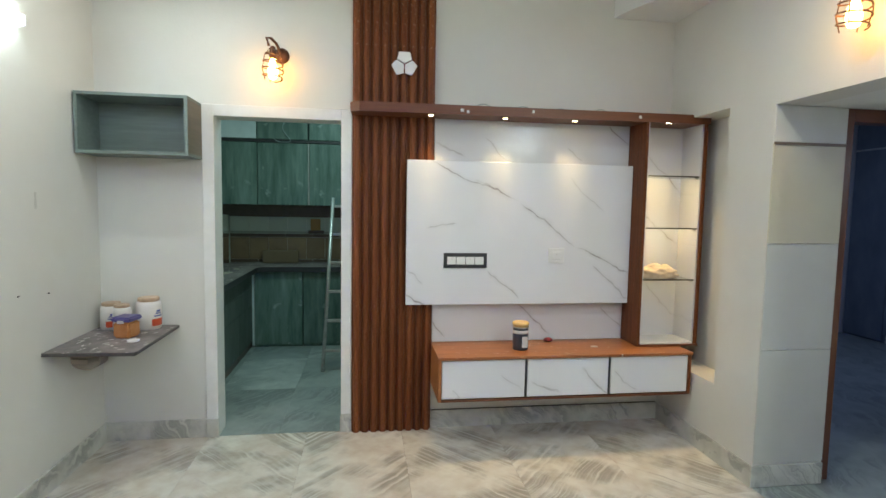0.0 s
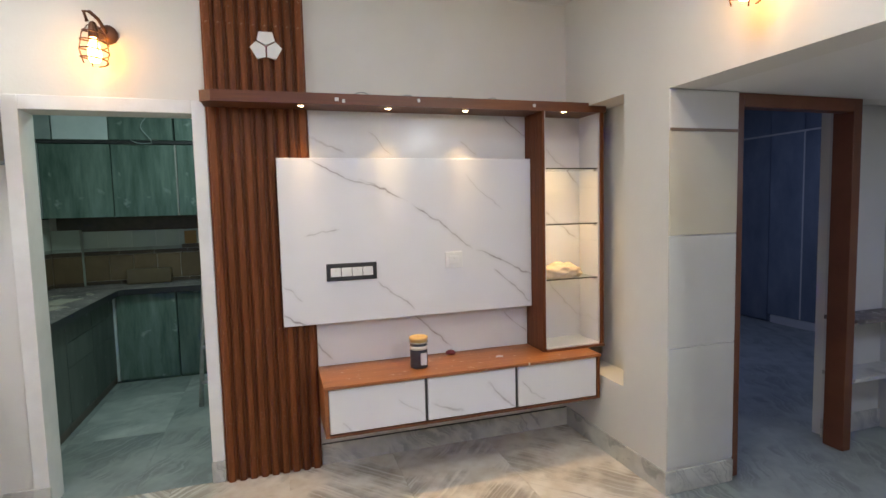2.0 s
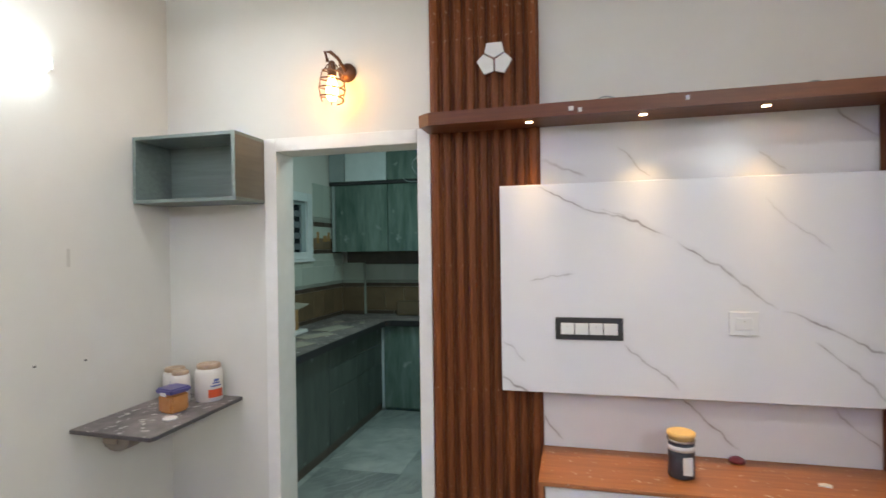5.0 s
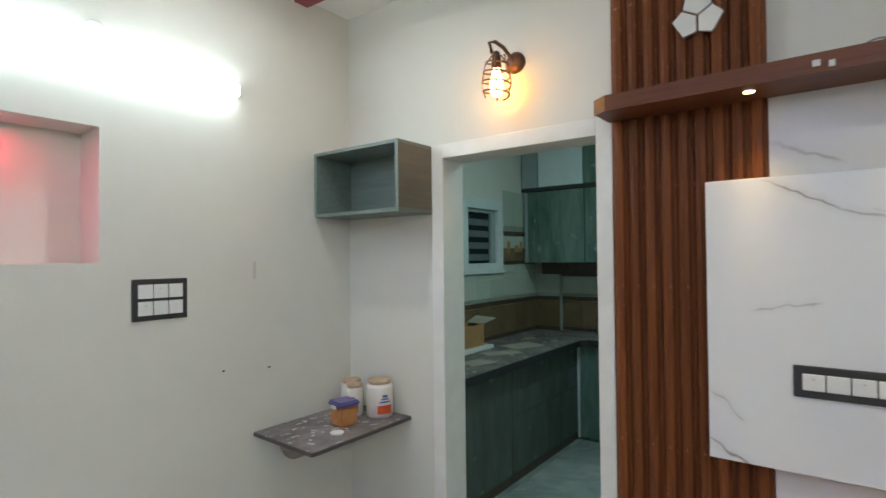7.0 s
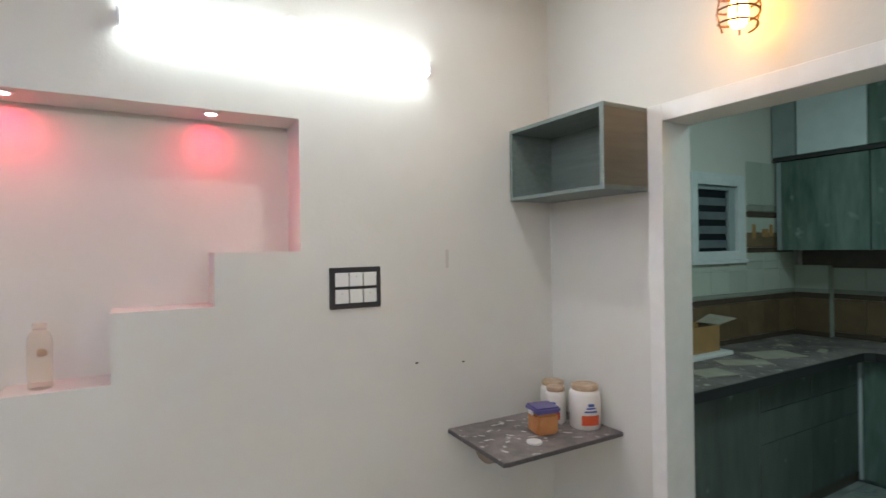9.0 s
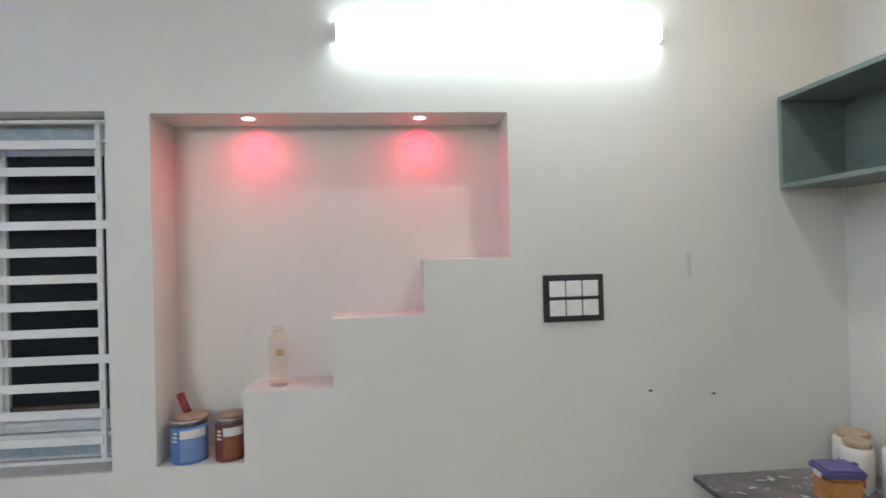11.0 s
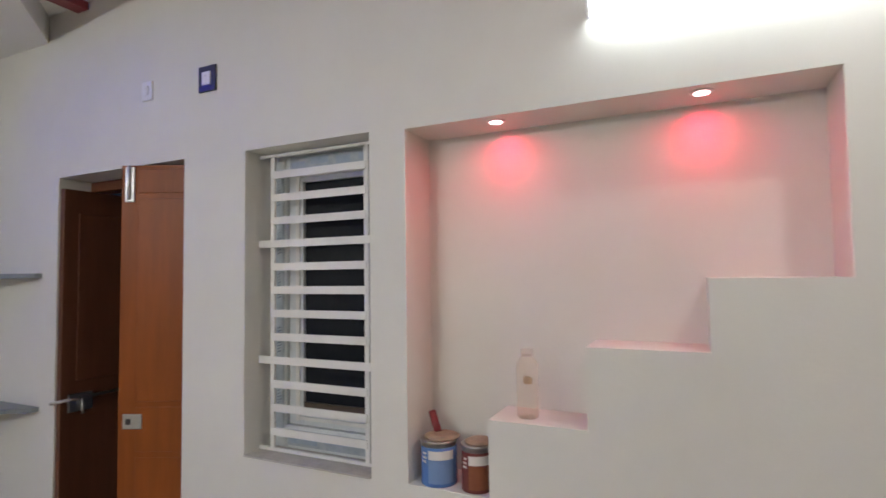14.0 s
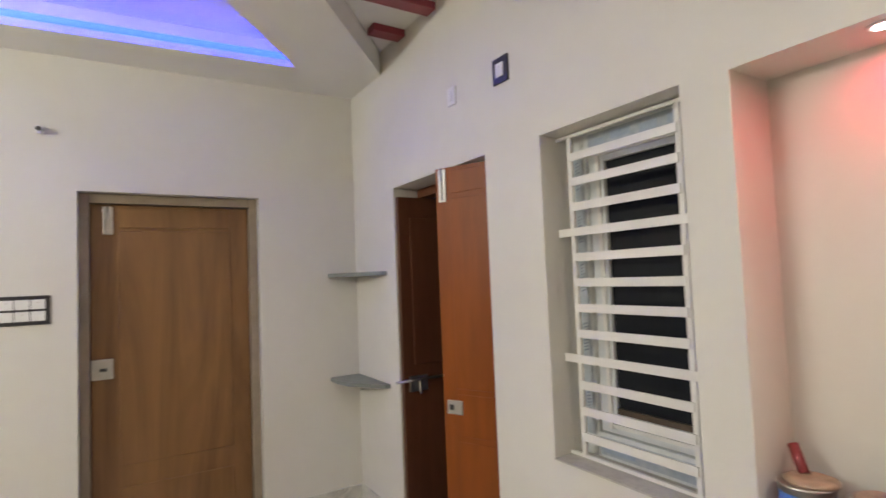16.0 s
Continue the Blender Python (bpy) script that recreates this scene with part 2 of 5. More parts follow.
MARBLE = printed_veins("white_marble_laminate", (0.76, 0.76, 0.77), (0.26, 0.24, 0.23), [(-0.71, 1.239, -0.093, 0.987, 0.006, 0.85), (-0.093, 0.987, 0.328, 0.687, 0.006, 0.85), (0.328, 0.687, 0.784, 0.446, 0.006, 0.85), (-0.31, 0.52, -0.078, 0.311, 0.005, 0.75), (-0.865, 0.516, -0.744, 0.42, 0.004, 0.6), (-0.872, 0.359, -0.683, 0.269, 0.006, 0.9), (0.44, 0.54, 0.729, 0.304, 0.005, 0.8), (0.264, 1.162, 0.515, 0.902, 0.0035, 0.45), (-0.734, 0.797, -0.515, 0.829, 0.004, 0.5), (-0.403, 1.137, -0.285, 1.066, 0.004, 0.5)], 0.28, 0.3)
BACKMARBLE = printed_veins("gloss_marble_laminate", (0.72, 0.71, 0.71), (0.30, 0.26, 0.23), [(-0.685, 1.375, -0.459, 1.269, 0.008, 0.7), (-0.328, 1.425, -0.175, 1.274, 0.005, 0.7), (0.571, 1.546, 0.75, 1.379, 0.007, 0.8), (0.259, 1.371, 0.383, 1.271, 0.005, 0.5), (-0.062, 0.278, 0.179, 0.033, 0.006, 0.8), (-0.684, 0.186, -0.576, 0.033, 0.006, 0.7), (0.551, 0.275, 0.728, 0.075, 0.005, 0.7), (0.8, 1.4, 1.15, 1.05, 0.005, 0.6), (0.8, 0.95, 1.15, 0.7, 0.005, 0.6), (0.8, 0.55, 1.15, 0.15, 0.004, 0.5)], 0.2, 0.05)
BACKMARBLE.node_tree.nodes["Principled BSDF"].inputs["Specular IOR Level"].default_value = 0.25
DRAWERMARBLE = printed_veins("drawer_marble_laminate", (0.76, 0.76, 0.77), (0.30, 0.28, 0.27), [(-0.479, 0.158, -0.311, 0.024, 0.005, 0.6), (-0.286, 0.113, -0.057, 0.025, 0.009, 0.6), (0.072, 0.202, 0.266, 0.008, 0.007, 0.8), (0.295, 0.176, 0.467, 0.036, 0.004, 0.6), (-0.79, 0.067, -0.736, 0.008, 0.006, 0.5)], 0.28, 0.3)
VENEER = mat("dark_walnut_veneer", (0.075, 0.022, 0.0075), 0.5, second=(0.215, 0.068, 0.019), scale=4, amount=0.62, stretch=(13, 13, 0.55), bump=0.14, bump_scale=16, vary=0.20, specks=(0.26, 0.15, 0.09), speck_scale=55, speck_cut=0.70)
VENEER.node_tree.nodes["Principled BSDF"].inputs["Specular IOR Level"].default_value = 0.2
VENEER_H = mat("walnut_veneer_long", (0.075, 0.023, 0.0075), 0.45, second=(0.175, 0.056, 0.018), scale=5, amount=0.55, stretch=(0.5, 9, 9), bump=0.06, bump_scale=16)
TOPWOOD = mat("orange_brown_laminate", (0.40, 0.150, 0.044), 0.38, second=(0.20, 0.068, 0.022), scale=6, amount=0.55, stretch=(0.5, 7, 7), specks=(0.52, 0.40, 0.30), speck_scale=34, speck_cut=0.69)
GREEN = mat("dusty_green_laminate", (0.040, 0.088, 0.066), 0.5, second=(0.20, 0.27, 0.235), scale=4, amount=0.45, stretch=(3.2, 3.2, 0.5), specks=(0.30, 0.36, 0.33), speck_scale=9, speck_cut=0.70, vary=0.15)
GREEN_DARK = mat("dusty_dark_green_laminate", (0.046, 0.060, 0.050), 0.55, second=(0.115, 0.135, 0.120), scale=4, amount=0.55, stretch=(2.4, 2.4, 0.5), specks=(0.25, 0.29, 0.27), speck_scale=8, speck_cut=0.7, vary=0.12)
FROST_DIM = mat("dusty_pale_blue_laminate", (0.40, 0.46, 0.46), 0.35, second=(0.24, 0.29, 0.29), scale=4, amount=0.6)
GREYTILE = mat("grey_green_border_tile", (0.33, 0.35, 0.30), 0.35, second=(0.25, 0.27, 0.23), scale=9)
CARDBROWN = mat("dull_brown_board", (0.17, 0.12, 0.065), 0.7, second=(0.11, 0.075, 0.045), scale=6, amount=0.7)
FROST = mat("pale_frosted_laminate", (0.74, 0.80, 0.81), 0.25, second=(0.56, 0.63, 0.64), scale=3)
BOXGREEN = mat("grey_green_woodgrain", (0.19, 0.225, 0.205), 0.5, second=(0.115, 0.145, 0.132), scale=5, amount=0.6, stretch=(0.6, 6, 9), bump=0.04, bump_scale=30)
BOXOLIVE = mat("olive_edge_woodgrain", (0.17, 0.155, 0.115), 0.5, second=(0.11, 0.10, 0.075), scale=5, amount=0.6, stretch=(6, 0.6, 9))
GRANITE = mat("dusty_black_granite", (0.055, 0.050, 0.053), 0.5, second=(0.29, 0.25, 0.235), scale=5, amount=0.42, specks=(0.62, 0.58, 0.54), speck_scale=26, speck_cut=0.655)
GRANITE_EDGE = mat("black_granite_edge", (0.045, 0.042, 0.043), 0.45, second=(0.11, 0.10, 0.10), scale=60)
LOUVRE = mat("dark_glass_louvre", (0.11, 0.125, 0.14), 0.25, second=(0.16, 0.18, 0.19), scale=9)
SLATE = mat("grey_stone_shelf", (0.16, 0.18, 0.17), 0.4, second=(0.23, 0.25, 0.24), scale=20)
FRAME_BROWN = mat("brown_enamel_paint", (0.13, 0.042, 0.016), 0.35, second=(0.17, 0.06, 0.025), scale=6, bump=0.03, bump_scale=30)
DOOR_ORANGE = mat("orange_varnished_wood", (0.25, 0.064, 0.007), 0.42, second=(0.17, 0.042, 0.005), scale=3.5, amount=0.6, stretch=(5, 5, 0.6))
DOOR_ORANGE.node_tree.nodes["Principled BSDF"].inputs["Specular IOR Level"].default_value = 0.25
DOOR_DARK = mat("dark_varnished_wood", (0.14, 0.050, 0.022), 0.4, second=(0.085, 0.030, 0.013), scale=3.5, amount=0.6, stretch=(5, 5, 0.5))
DOOR_TAN = mat("tan_polished_plywood", (0.275, 0.138, 0.046), 0.42, second=(0.098, 0.041, 0.012), scale=1.5, amount=0.50, stretch=(3.2, 3.2, 0.36), bump=0.02, bump_scale=90, warp=0.9)
RAWGREY = mat("crumbled_grey_plaster", (0.36, 0.34, 0.30), 0.8, second=(0.52, 0.50, 0.46), scale=18, amount=0.6, bump=0.3, bump_scale=50)
BRACKET = mat("dusty_brown_stone", (0.16, 0.12, 0.09), 0.7, second=(0.30, 0.27, 0.23), scale=9, amount=0.6, bump=0.2, bump_scale=40)
RAWWOOD = mat("unpainted_grey_wood", (0.34, 0.28, 0.21), 0.6, second=(0.22, 0.17, 0.12), scale=7, amount=0.6)
STEEL = mat("dull_steel", (0.55, 0.54, 0.52), 0.35, 1.0, second=(0.42, 0.41, 0.39), scale=20)
BLACK = mat("black_plastic", (0.025, 0.025, 0.028), 0.35, second=(0.04, 0.04, 0.042), scale=10)
SWITCH = mat("white_switch_plastic", (0.78, 0.78, 0.76), 0.3, second=(0.72, 0.72, 0.70), scale=14)
DARKMARK = mat("dark_mark", (0.06, 0.055, 0.05), 0.8)
SCUFF = mat("grey_scuff", (0.54, 0.52, 0.47), 0.8)
CAGE = mat("brown_cage_metal", (0.16, 0.075, 0.04), 0.4, 0.6, second=(0.10, 0.045, 0.025), scale=30)
GLASS = mat("clear_shelf_glass", (0.85, 0.93, 0.90), 0.03)
GLASS.node_tree.nodes["Principled BSDF"].inputs["Transmission Weight"].default_value = 1.0
GLASSEDGE = mat("dark_glass_edge", (0.06, 0.055, 0.04), 0.2)
NIGHTGLASS = mat("night_window_glass", (0.012, 0.014, 0.018), 0.08, second=(0.02, 0.022, 0.026), scale=3)
UPVC = mat("white_window_plastic", (0.74, 0.77, 0.77), 0.35, second=(0.60, 0.63, 0.63), scale=12)
NIGHTGLASS.node_tree.nodes["Principled BSDF"].inputs["Specular IOR Level"].default_value = 0.12
FILM = mat("blue_print_protective_film", (0.50, 0.54, 0.57), 0.3, second=(0.34, 0.40, 0.46), scale=25, amount=0.4)
INKGREY = mat("grey_blue_ink", (0.20, 0.22, 0.27), 0.6)
FILMBLUE = mat("pale_blue_film_print", (0.30, 0.38, 0.50), 0.45, second=(0.44, 0.50, 0.58), scale=30, amount=0.6)
BATTEN = mat("maroon_paint", (0.26, 0.035, 0.05), 0.4, second=(0.20, 0.028, 0.04), scale=8)
WARDROBE = mat("dusty_blue_laminate", (0.12, 0.15, 0.195), 0.5, second=(0.24, 0.28, 0.33), scale=3, amount=0.5, stretch=(1, 1, 0.5), vary=0.15)
BROWNTILE = mat("brown_backsplash_tile", (0.20, 0.135, 0.075), 0.35, second=(0.105, 0.07, 0.04), scale=7, amount=0.7, vary=0.2)
PALETILE = mat("pale_green_wall_tile", (0.50, 0.54, 0.47), 0.3, second=(0.42, 0.46, 0.40), scale=5, amount=0.8, vary=0.06)
DARKSTRIP = mat("dark_border_tile", (0.06, 0.042, 0.03), 0.35, second=(0.10, 0.07, 0.05), scale=14)
CARD = mat("brown_cardboard", (0.42, 0.23, 0.08), 0.8, second=(0.30, 0.18, 0.08), scale=8)
PALECARD = mat("dusty_pale_card", (0.40, 0.36, 0.29), 0.8, second=(0.30, 0.27, 0.22), scale=8)
ALU = mat("paint_spattered_aluminium", (0.55, 0.56, 0.55), 0.4, 0.7, second=(0.38, 0.36, 0.33), scale=20)
JARWHITE = mat("white_plastic_jar", (0.76, 0.73, 0.68), 0.35, second=(0.70, 0.66, 0.60), scale=8)
JARLID = mat("dusty_peach_lid", (0.60, 0.46, 0.32), 0.5, second=(0.30, 0.19, 0.11), scale=22, amount=0.45)
LABEL_RED = mat("orange_red_label", (0.55, 0.075, 0.02), 0.4)
LABEL_BLUE = mat("blue_label", (0.06, 0.10, 0.34), 0.4)
AMBER = mat("amber_plastic", (0.58, 0.29, 0.11), 0.25, second=(0.44, 0.18, 0.055), scale=14)
VIOLET = mat("violet_blue_lid", (0.085, 0.075, 0.24), 0.35, second=(0.13, 0.11, 0.28), scale=20)
NAVY = mat("navy_black_tin", (0.03, 0.035, 0.05), 0.35, second=(0.05, 0.055, 0.07), scale=12)
YELLOWLID = mat("yellow_tin_lid", (0.72, 0.50, 0.20), 0.45, second=(0.62, 0.38, 0.12), scale=10)
PAPER = mat("pale_paper_label", (0.66, 0.64, 0.60), 0.6)
CLOTH = mat("cream_rag", (0.70, 0.57, 0.42), 0.9, second=(0.52, 0.40, 0.28), scale=12, bump=0.3, bump_scale=60)
REDCAP = mat("red_plastic", (0.24, 0.025, 0.03), 0.45, second=(0.16, 0.03, 0.03), scale=30)
TINBLUE = mat("blue_paint_tin", (0.045, 0.12, 0.34), 0.35, second=(0.10, 0.22, 0.50), scale=9)
TINMAROON = mat("maroon_paint_tin", (0.13, 0.025, 0.02), 0.35, second=(0.18, 0.04, 0.03), scale=9)
TINPALE = mat("pale_blue_print", (0.14, 0.24, 0.46), 0.4, second=(0.20, 0.30, 0.50), scale=14)
TINRUST = mat("rust_brown_print", (0.20, 0.055, 0.02), 0.4, second=(0.26, 0.09, 0.035), scale=14)
TINTOP = mat("paint_crusted_tin_top", (0.46, 0.34, 0.23), 0.5, second=(0.20, 0.14, 0.10), scale=22, amount=0.5, bump=0.3, bump_scale=60)
# clear bottle plastic; the tint from the red light is put into the colour
PINKPLASTIC = mat("hazy_bottle_plastic", (0.72, 0.50, 0.30), 0.12)
PINKPLASTIC.node_tree.nodes["Principled BSDF"].inputs["Alpha"].default_value = 0.19
GLOW_EAST = mat("bright_tube_diffuser", (0.9, 0.9, 0.9), 0.4, emit=(0.95, 0.98, 0.94), strength=TUBE_EAST)
GLOW = mat("tube_diffuser", (0.9, 0.9, 0.9), 0.4, emit=(0.90, 0.99, 0.98), strength=TUBE)
BULBGLOW = mat("warm_bulb", (1, 0.8, 0.5), 0.3, emit=(1.0, 0.45, 0.08), strength=BULB)
SPOTGLOW = mat("warm_led_disc", (1, 0.9, 0.7), 0.3, emit=(1.0, 0.74, 0.38), strength=9)
REDGLOW = mat("pink_led_disc", (1, 0.8, 0.8), 0.3, emit=(1.0, 0.62, 0.66), strength=7)
COVEGLOW = mat("blue_led_strip", (0.1, 0.2, 0.9), 0.3, emit=(0.0, 0.010, 1.0), strength=BLUE)
BED = mat("bedroom_wall_paint", (0.62, 0.62, 0.60), 0.6, second=(0.56, 0.56, 0.55), scale=2)


# ---- mesh helpers ----
def bx(bm, x0, x1, y0, y1, z0, z1, bevel=0.0):
    b = bm if not bevel else bmesh.new()
    r = bmesh.ops.create_cube(b, size=1.0)
    bmesh.ops.transform(b, matrix=Matrix.Translation(((x0 + x1) / 2, (y0 + y1) / 2, (z0 + z1) / 2)) @ Matrix.Diagonal((x1 - x0, y1 - y0, z1 - z0, 1)), verts=r["verts"])
    if bevel:
        bmesh.ops.bevel(b, geom=b.edges[:], offset=bevel, segments=2, affect="EDGES", profile=0.5)
        me = bpy.data.meshes.new("tmp")
        b.to_mesh(me)
        b.free()
        bm.from_mesh(me)
        bpy.data.meshes.remove(me)
    return bm


def cube(x0, x1, y0, y1, z0, z1, bevel=0.0):
    return bx(bmesh.new(), x0, x1, y0, y1, z0, z1, bevel)


def lathe(profile, at=(0, 0, 0), steps=28, bm=None):
    """A turned body: profile of (radius, height) from the bottom up."""
    bm = bm or bmesh.new()
    rings = []
    for r, z in profile:
        rings.append([bm.verts.new((at[0] + r * math.cos(k * math.tau / steps), at[1] + r * math.sin(k * math.tau / steps), at[2] + z)) for k in range(steps)])
    for a, b in zip(rings, rings[1:]):
        for k in range(steps):
            bm.faces.new((a[k], a[(k + 1) % steps], b[(k + 1) % steps], b[k]))
    bm.faces.new(rings[0][::-1])
    bm.faces.new(rings[-1])
    for f in bm.faces:
        f.smooth = len(f.verts) == 4
    return bm


def tube(points, radius, steps=8, bm=None):
    """A round bar along a line of points."""
    bm = bm or bmesh.new()
    pts = [Vector(p) for p in points]
    rings = []
    up = Vector((0.13, 0.2, 0.97))
    for i, p in enumerate(pts):
        d = (pts[min(i + 1, len(pts) - 1)] - pts[max(i - 1, 0)]).normalized()
        a = d.cross(up).normalized()
        b = d.cross(a)
        rings.append([bm.verts.new(p + radius * (math.cos(k * math.tau / steps) * a + math.sin(k * math.tau / steps) * b)) for k in range(steps)])
    for a, b in zip(rings, rings[1:]):
        for k in range(steps):
            bm.faces.new((a[k], a[(k + 1) % steps], b[(k + 1) % steps], b[k])).smooth = True
    bm.faces.new(rings[0][::-1])
    bm.faces.new(rings[-1])
    return bm


def prism(outline, z0, z1, bm=None):
    bm = bm or bmesh.new()
    lo = [bm.verts.new((x, y, z0)) for x, y in outline]
    hi = [bm.verts.new((x, y, z1)) for x, y in outline]
    bm.faces.new(lo[::-1])
    bm.faces.new(hi)
    for i in range(len(lo)):
        j = (i + 1) % len(lo)
        bm.faces.new((lo[i], lo[j], hi[j], hi[i]))
    return bm


def mesh_of(name, bm, material):
    bmesh.ops.recalc_face_normals(bm, faces=bm.faces)
    me = bpy.data.meshes.new(name)
    bm.to_mesh(me)
    bm.free()
    me.materials.append(material)
    return me


def structure(name, bm, material, label, category):
    return tagged(new(name, mesh_of(name, bm, material)), label, category, kind="structure")


def thing(name, base, label, category, group=""):
    ob = new(name)
    ob.location = base
    ob["base"] = list(base)
    return tagged(ob, label, category, group)


def part(name, bm, material, parent, label=""):
    """One mesh under a thing or a part, given in world places."""
    root = parent
    while root.parent:
        root = root.parent
    if "base" in root.keys():
        bmesh.ops.translate(bm, vec=-Vector(root["base"]), verts=bm.verts)
    ob = new(name, mesh_of(name, bm, material))
    ob.parent = parent
    return tagged(ob, label)


def piece(name, me, parent, m, label=""):
    ob = new(name, me)
    ob.parent = parent
    ob.matrix_basis = m
    return tagged(ob, label)


def wall(axis, p0, p1, u0, u1, z0, z1, holes):
    """A wall between the planes p0 and p1 of an axis, with holes (u0, u1, z0, z1) cut through."""
    us = sorted({u0, u1, *[v for h in holes for v in h[:2]]})
    zs = sorted({z0, z1, *[v for h in holes for v in h[2:]]})
    us, zs = [u for u in us if u0 <= u <= u1], [z for z in zs if z0 <= z <= z1]

    def solid(i, j):
        if not (0 <= i < len(us) - 1 and 0 <= j < len(zs) - 1):
            return False
        u, z = (us[i] + us[i + 1]) / 2, (zs[j] + zs[j + 1]) / 2
        return not any(h[0] < u < h[1] and h[2] < z < h[3] for h in holes)

    bm = bmesh.new()
    seen = {}

    def v(p, u, z):
        key = (p, u, z)
        if key not in seen:
            seen[key] = bm.verts.new((p, u, z) if axis == "x" else (u, p, z))
        return seen[key]

    for i in range(len(us) - 1):
        for j in range(len(zs) - 1):
            if not solid(i, j):
                continue
            a, b, c, d = us[i], us[i + 1], zs[j], zs[j + 1]
            for p in (p0, p1):
                bm.faces.new((v(p, a, c), v(p, b, c), v(p, b, d), v(p, a, d)))
            for di, dj, e in ((-1, 0, ((a, c), (a, d))), (1, 0, ((b, c), (b, d))), (0, -1, ((a, c), (b, c))), (0, 1, ((a, d), (b, d)))):
                if not solid(i + di, j + dj):
                    (ua, za), (ub, zb) = e
                    bm.faces.new((v(p0, ua, za), v(p0, ub, zb), v(p1, ub, zb), v(p1, ua, za)))
    return bm


# ---- structure: the living room ----
XL, XR, YB, YT, H = -1.60, 2.25, -1.50, 3.75, 3.03
NICHE = [(1.164, 1.459, 0.909, 2.139), (1.459, 1.772, 1.156, 2.139), (1.772, 2.105, 1.401, 2.139), (2.105, 2.429, 1.603, 2.139)]
DOOR_L, WIN = (-0.880, 0.050, 0.0, 2.151), (0.410, 1.016, 0.906, 2.147)
structure("wall_west", wall("x", XL - 0.25, XL, YB - 0.2, YT, 0, H + 0.1, NICHE + [DOOR_L, WIN]), PAINT, "cream painted plaster wall with a stepped recess", "wall")
structure("wall_niche_back", cube(XL - 0.249, XL - 0.195, 1.12, 2.47, 0.87, 2.17), PAINT, "cream painted back of the stepped wall recess", "wall")
KD = (-0.906, -0.092, 0.0, 2.118)
structure("wall_north", wall("y", YT, YT + 0.17, -2.1, 2.45, 0, H + 0.1, [KD]), PAINT, "cream painted plaster wall behind the television panel", "wall")
HALL, ALC = (0.75, 2.75, 0.0, 2.142), (3.113, YT, 0.478, 2.19)
structure("wall_east", wall("x", XR, XR + 0.20, YB - 0.2, YT, 0, H + 0.1, [HALL, ALC]), PAINT, "cream painted plaster wall with a wide passage opening", "wall")
structure("wall_alcove_back", cube(XR + 0.195, XR + 0.24, 3.08, YT, 0.42, 2.25), PAINT, "cream painted back of a shallow alcove", "wall")
FD = (-0.956, -0.005, 0.0, 2.155)
structure("wall_south", wall("y", YB - 0.2, YB, XL, XR, 0, H + 0.1, [FD]), PAINT, "cream painted plaster wall around a wooden door", "wall")
structure("ceiling", cube(XL - 0.25, XR + 0.2, YB - 0.2, YT + 0.17, H, H + 0.1), CEIL, "white painted plaster ceiling", "ceiling")

# dropped ceiling by the south wall, with a three-cornered light recess
ZF = 2.885
bm = bmesh.new()
prism([(XL, YB), (XR, YB), (XR, -1.31), (-0.95, -1.122), (-1.098, -1.113), (-1.20, -0.533), (XL, -1.0)], ZF, H - 0.002, bm)
prism([(-1.20, -0.533), (-1.098, -1.113), (-0.11, 0.12), (-0.25, 0.575)], ZF, H - 0.002, bm)
prism([(-0.25, 0.575), (-0.11, 0.12), (XR, 0.12), (XR, 0.575)], ZF, H - 0.002, bm)
structure("ceiling_drop", bm, CEIL, "white dropped plasterboard ceiling with a slanting edge", "ceiling")
structure("ceiling_corner_drop", prism([(XR, YT), (1.785, YT), (1.81, 3.62), (1.87, 3.45), (2.0, 3.25), (XR, 3.05)], 2.90, H - 0.002), CEIL, "white dropped ceiling piece with a curved edge", "ceiling")

strip = thing("led_cove_strip", (0.6, -1.19, 2.92), "blue glowing led strip in the ceiling recess", "light strip")
part("strip_body", tube([(-1.045, -1.098, 2.935), (0.0, -1.160, 2.935), (0.75, -1.205, 2.935)], 0.017), COVEGLOW, strip)


def batten(y):
    b = thing("ceiling_batten", (-1.0, y, 2.988), "maroon painted wooden batten fixed to the ceiling", "batten", "ceiling battens")
    part("batten_body", cube(XL + 0.002, -0.55, y - 0.045, y + 0.045, 2.988, H - 0.001, 0.004), BATTEN, b)
    return b


for k in range(13):
    yy = -0.70 + 0.342 * k
    if yy < 0.3:
        xe = XL + (yy + 1.0) * 0.857
        b = thing("ceiling_batten", (XL, yy, 2.988), "maroon painted wooden batten fixed to the ceiling", "batten", "ceiling battens")
        part("batten_body", cube(XL + 0.002, xe - 0.06, yy - 0.045, yy + 0.045, 2.988, H - 0.001, 0.004), BATTEN, b)
    else:
        batten(yy)

# passage, bedroom and kitchen shells
structure("ceiling_passage", cube(XR + 0.20, 4.4, 0.55, 2.75, 2.142, 2.26), CEIL, "white low ceiling of the passage", "ceiling")
structure("wall_passage_north", wall("y", 2.75, 2.92, XR + 0.20, 4.4, 0, 2.9, [(2.695, 4.2, 0.0, 2.147)]), PAINT, "cream painted passage wall beside a brown door frame", "wall")
structure("wall_passage_recess", wall("y", 2.97, 3.05, 2.45, 6.6, 0, 2.9, [(2.45, 3.70, 0, 2.9)]), PAINT, "cream painted back of the shelf recess", "wall")
structure("wall_passage_east", cube(4.2, 4.4, 0.55, 2.97, 0, 2.142), PAINT, "cream painted end wall of the passage", "wall")
structure("wall_passage_south", cube(XR + 0.20, 4.4, 0.45, 0.55, 0, 2.26), PAINT, "cream painted wall of the passage", "wall")
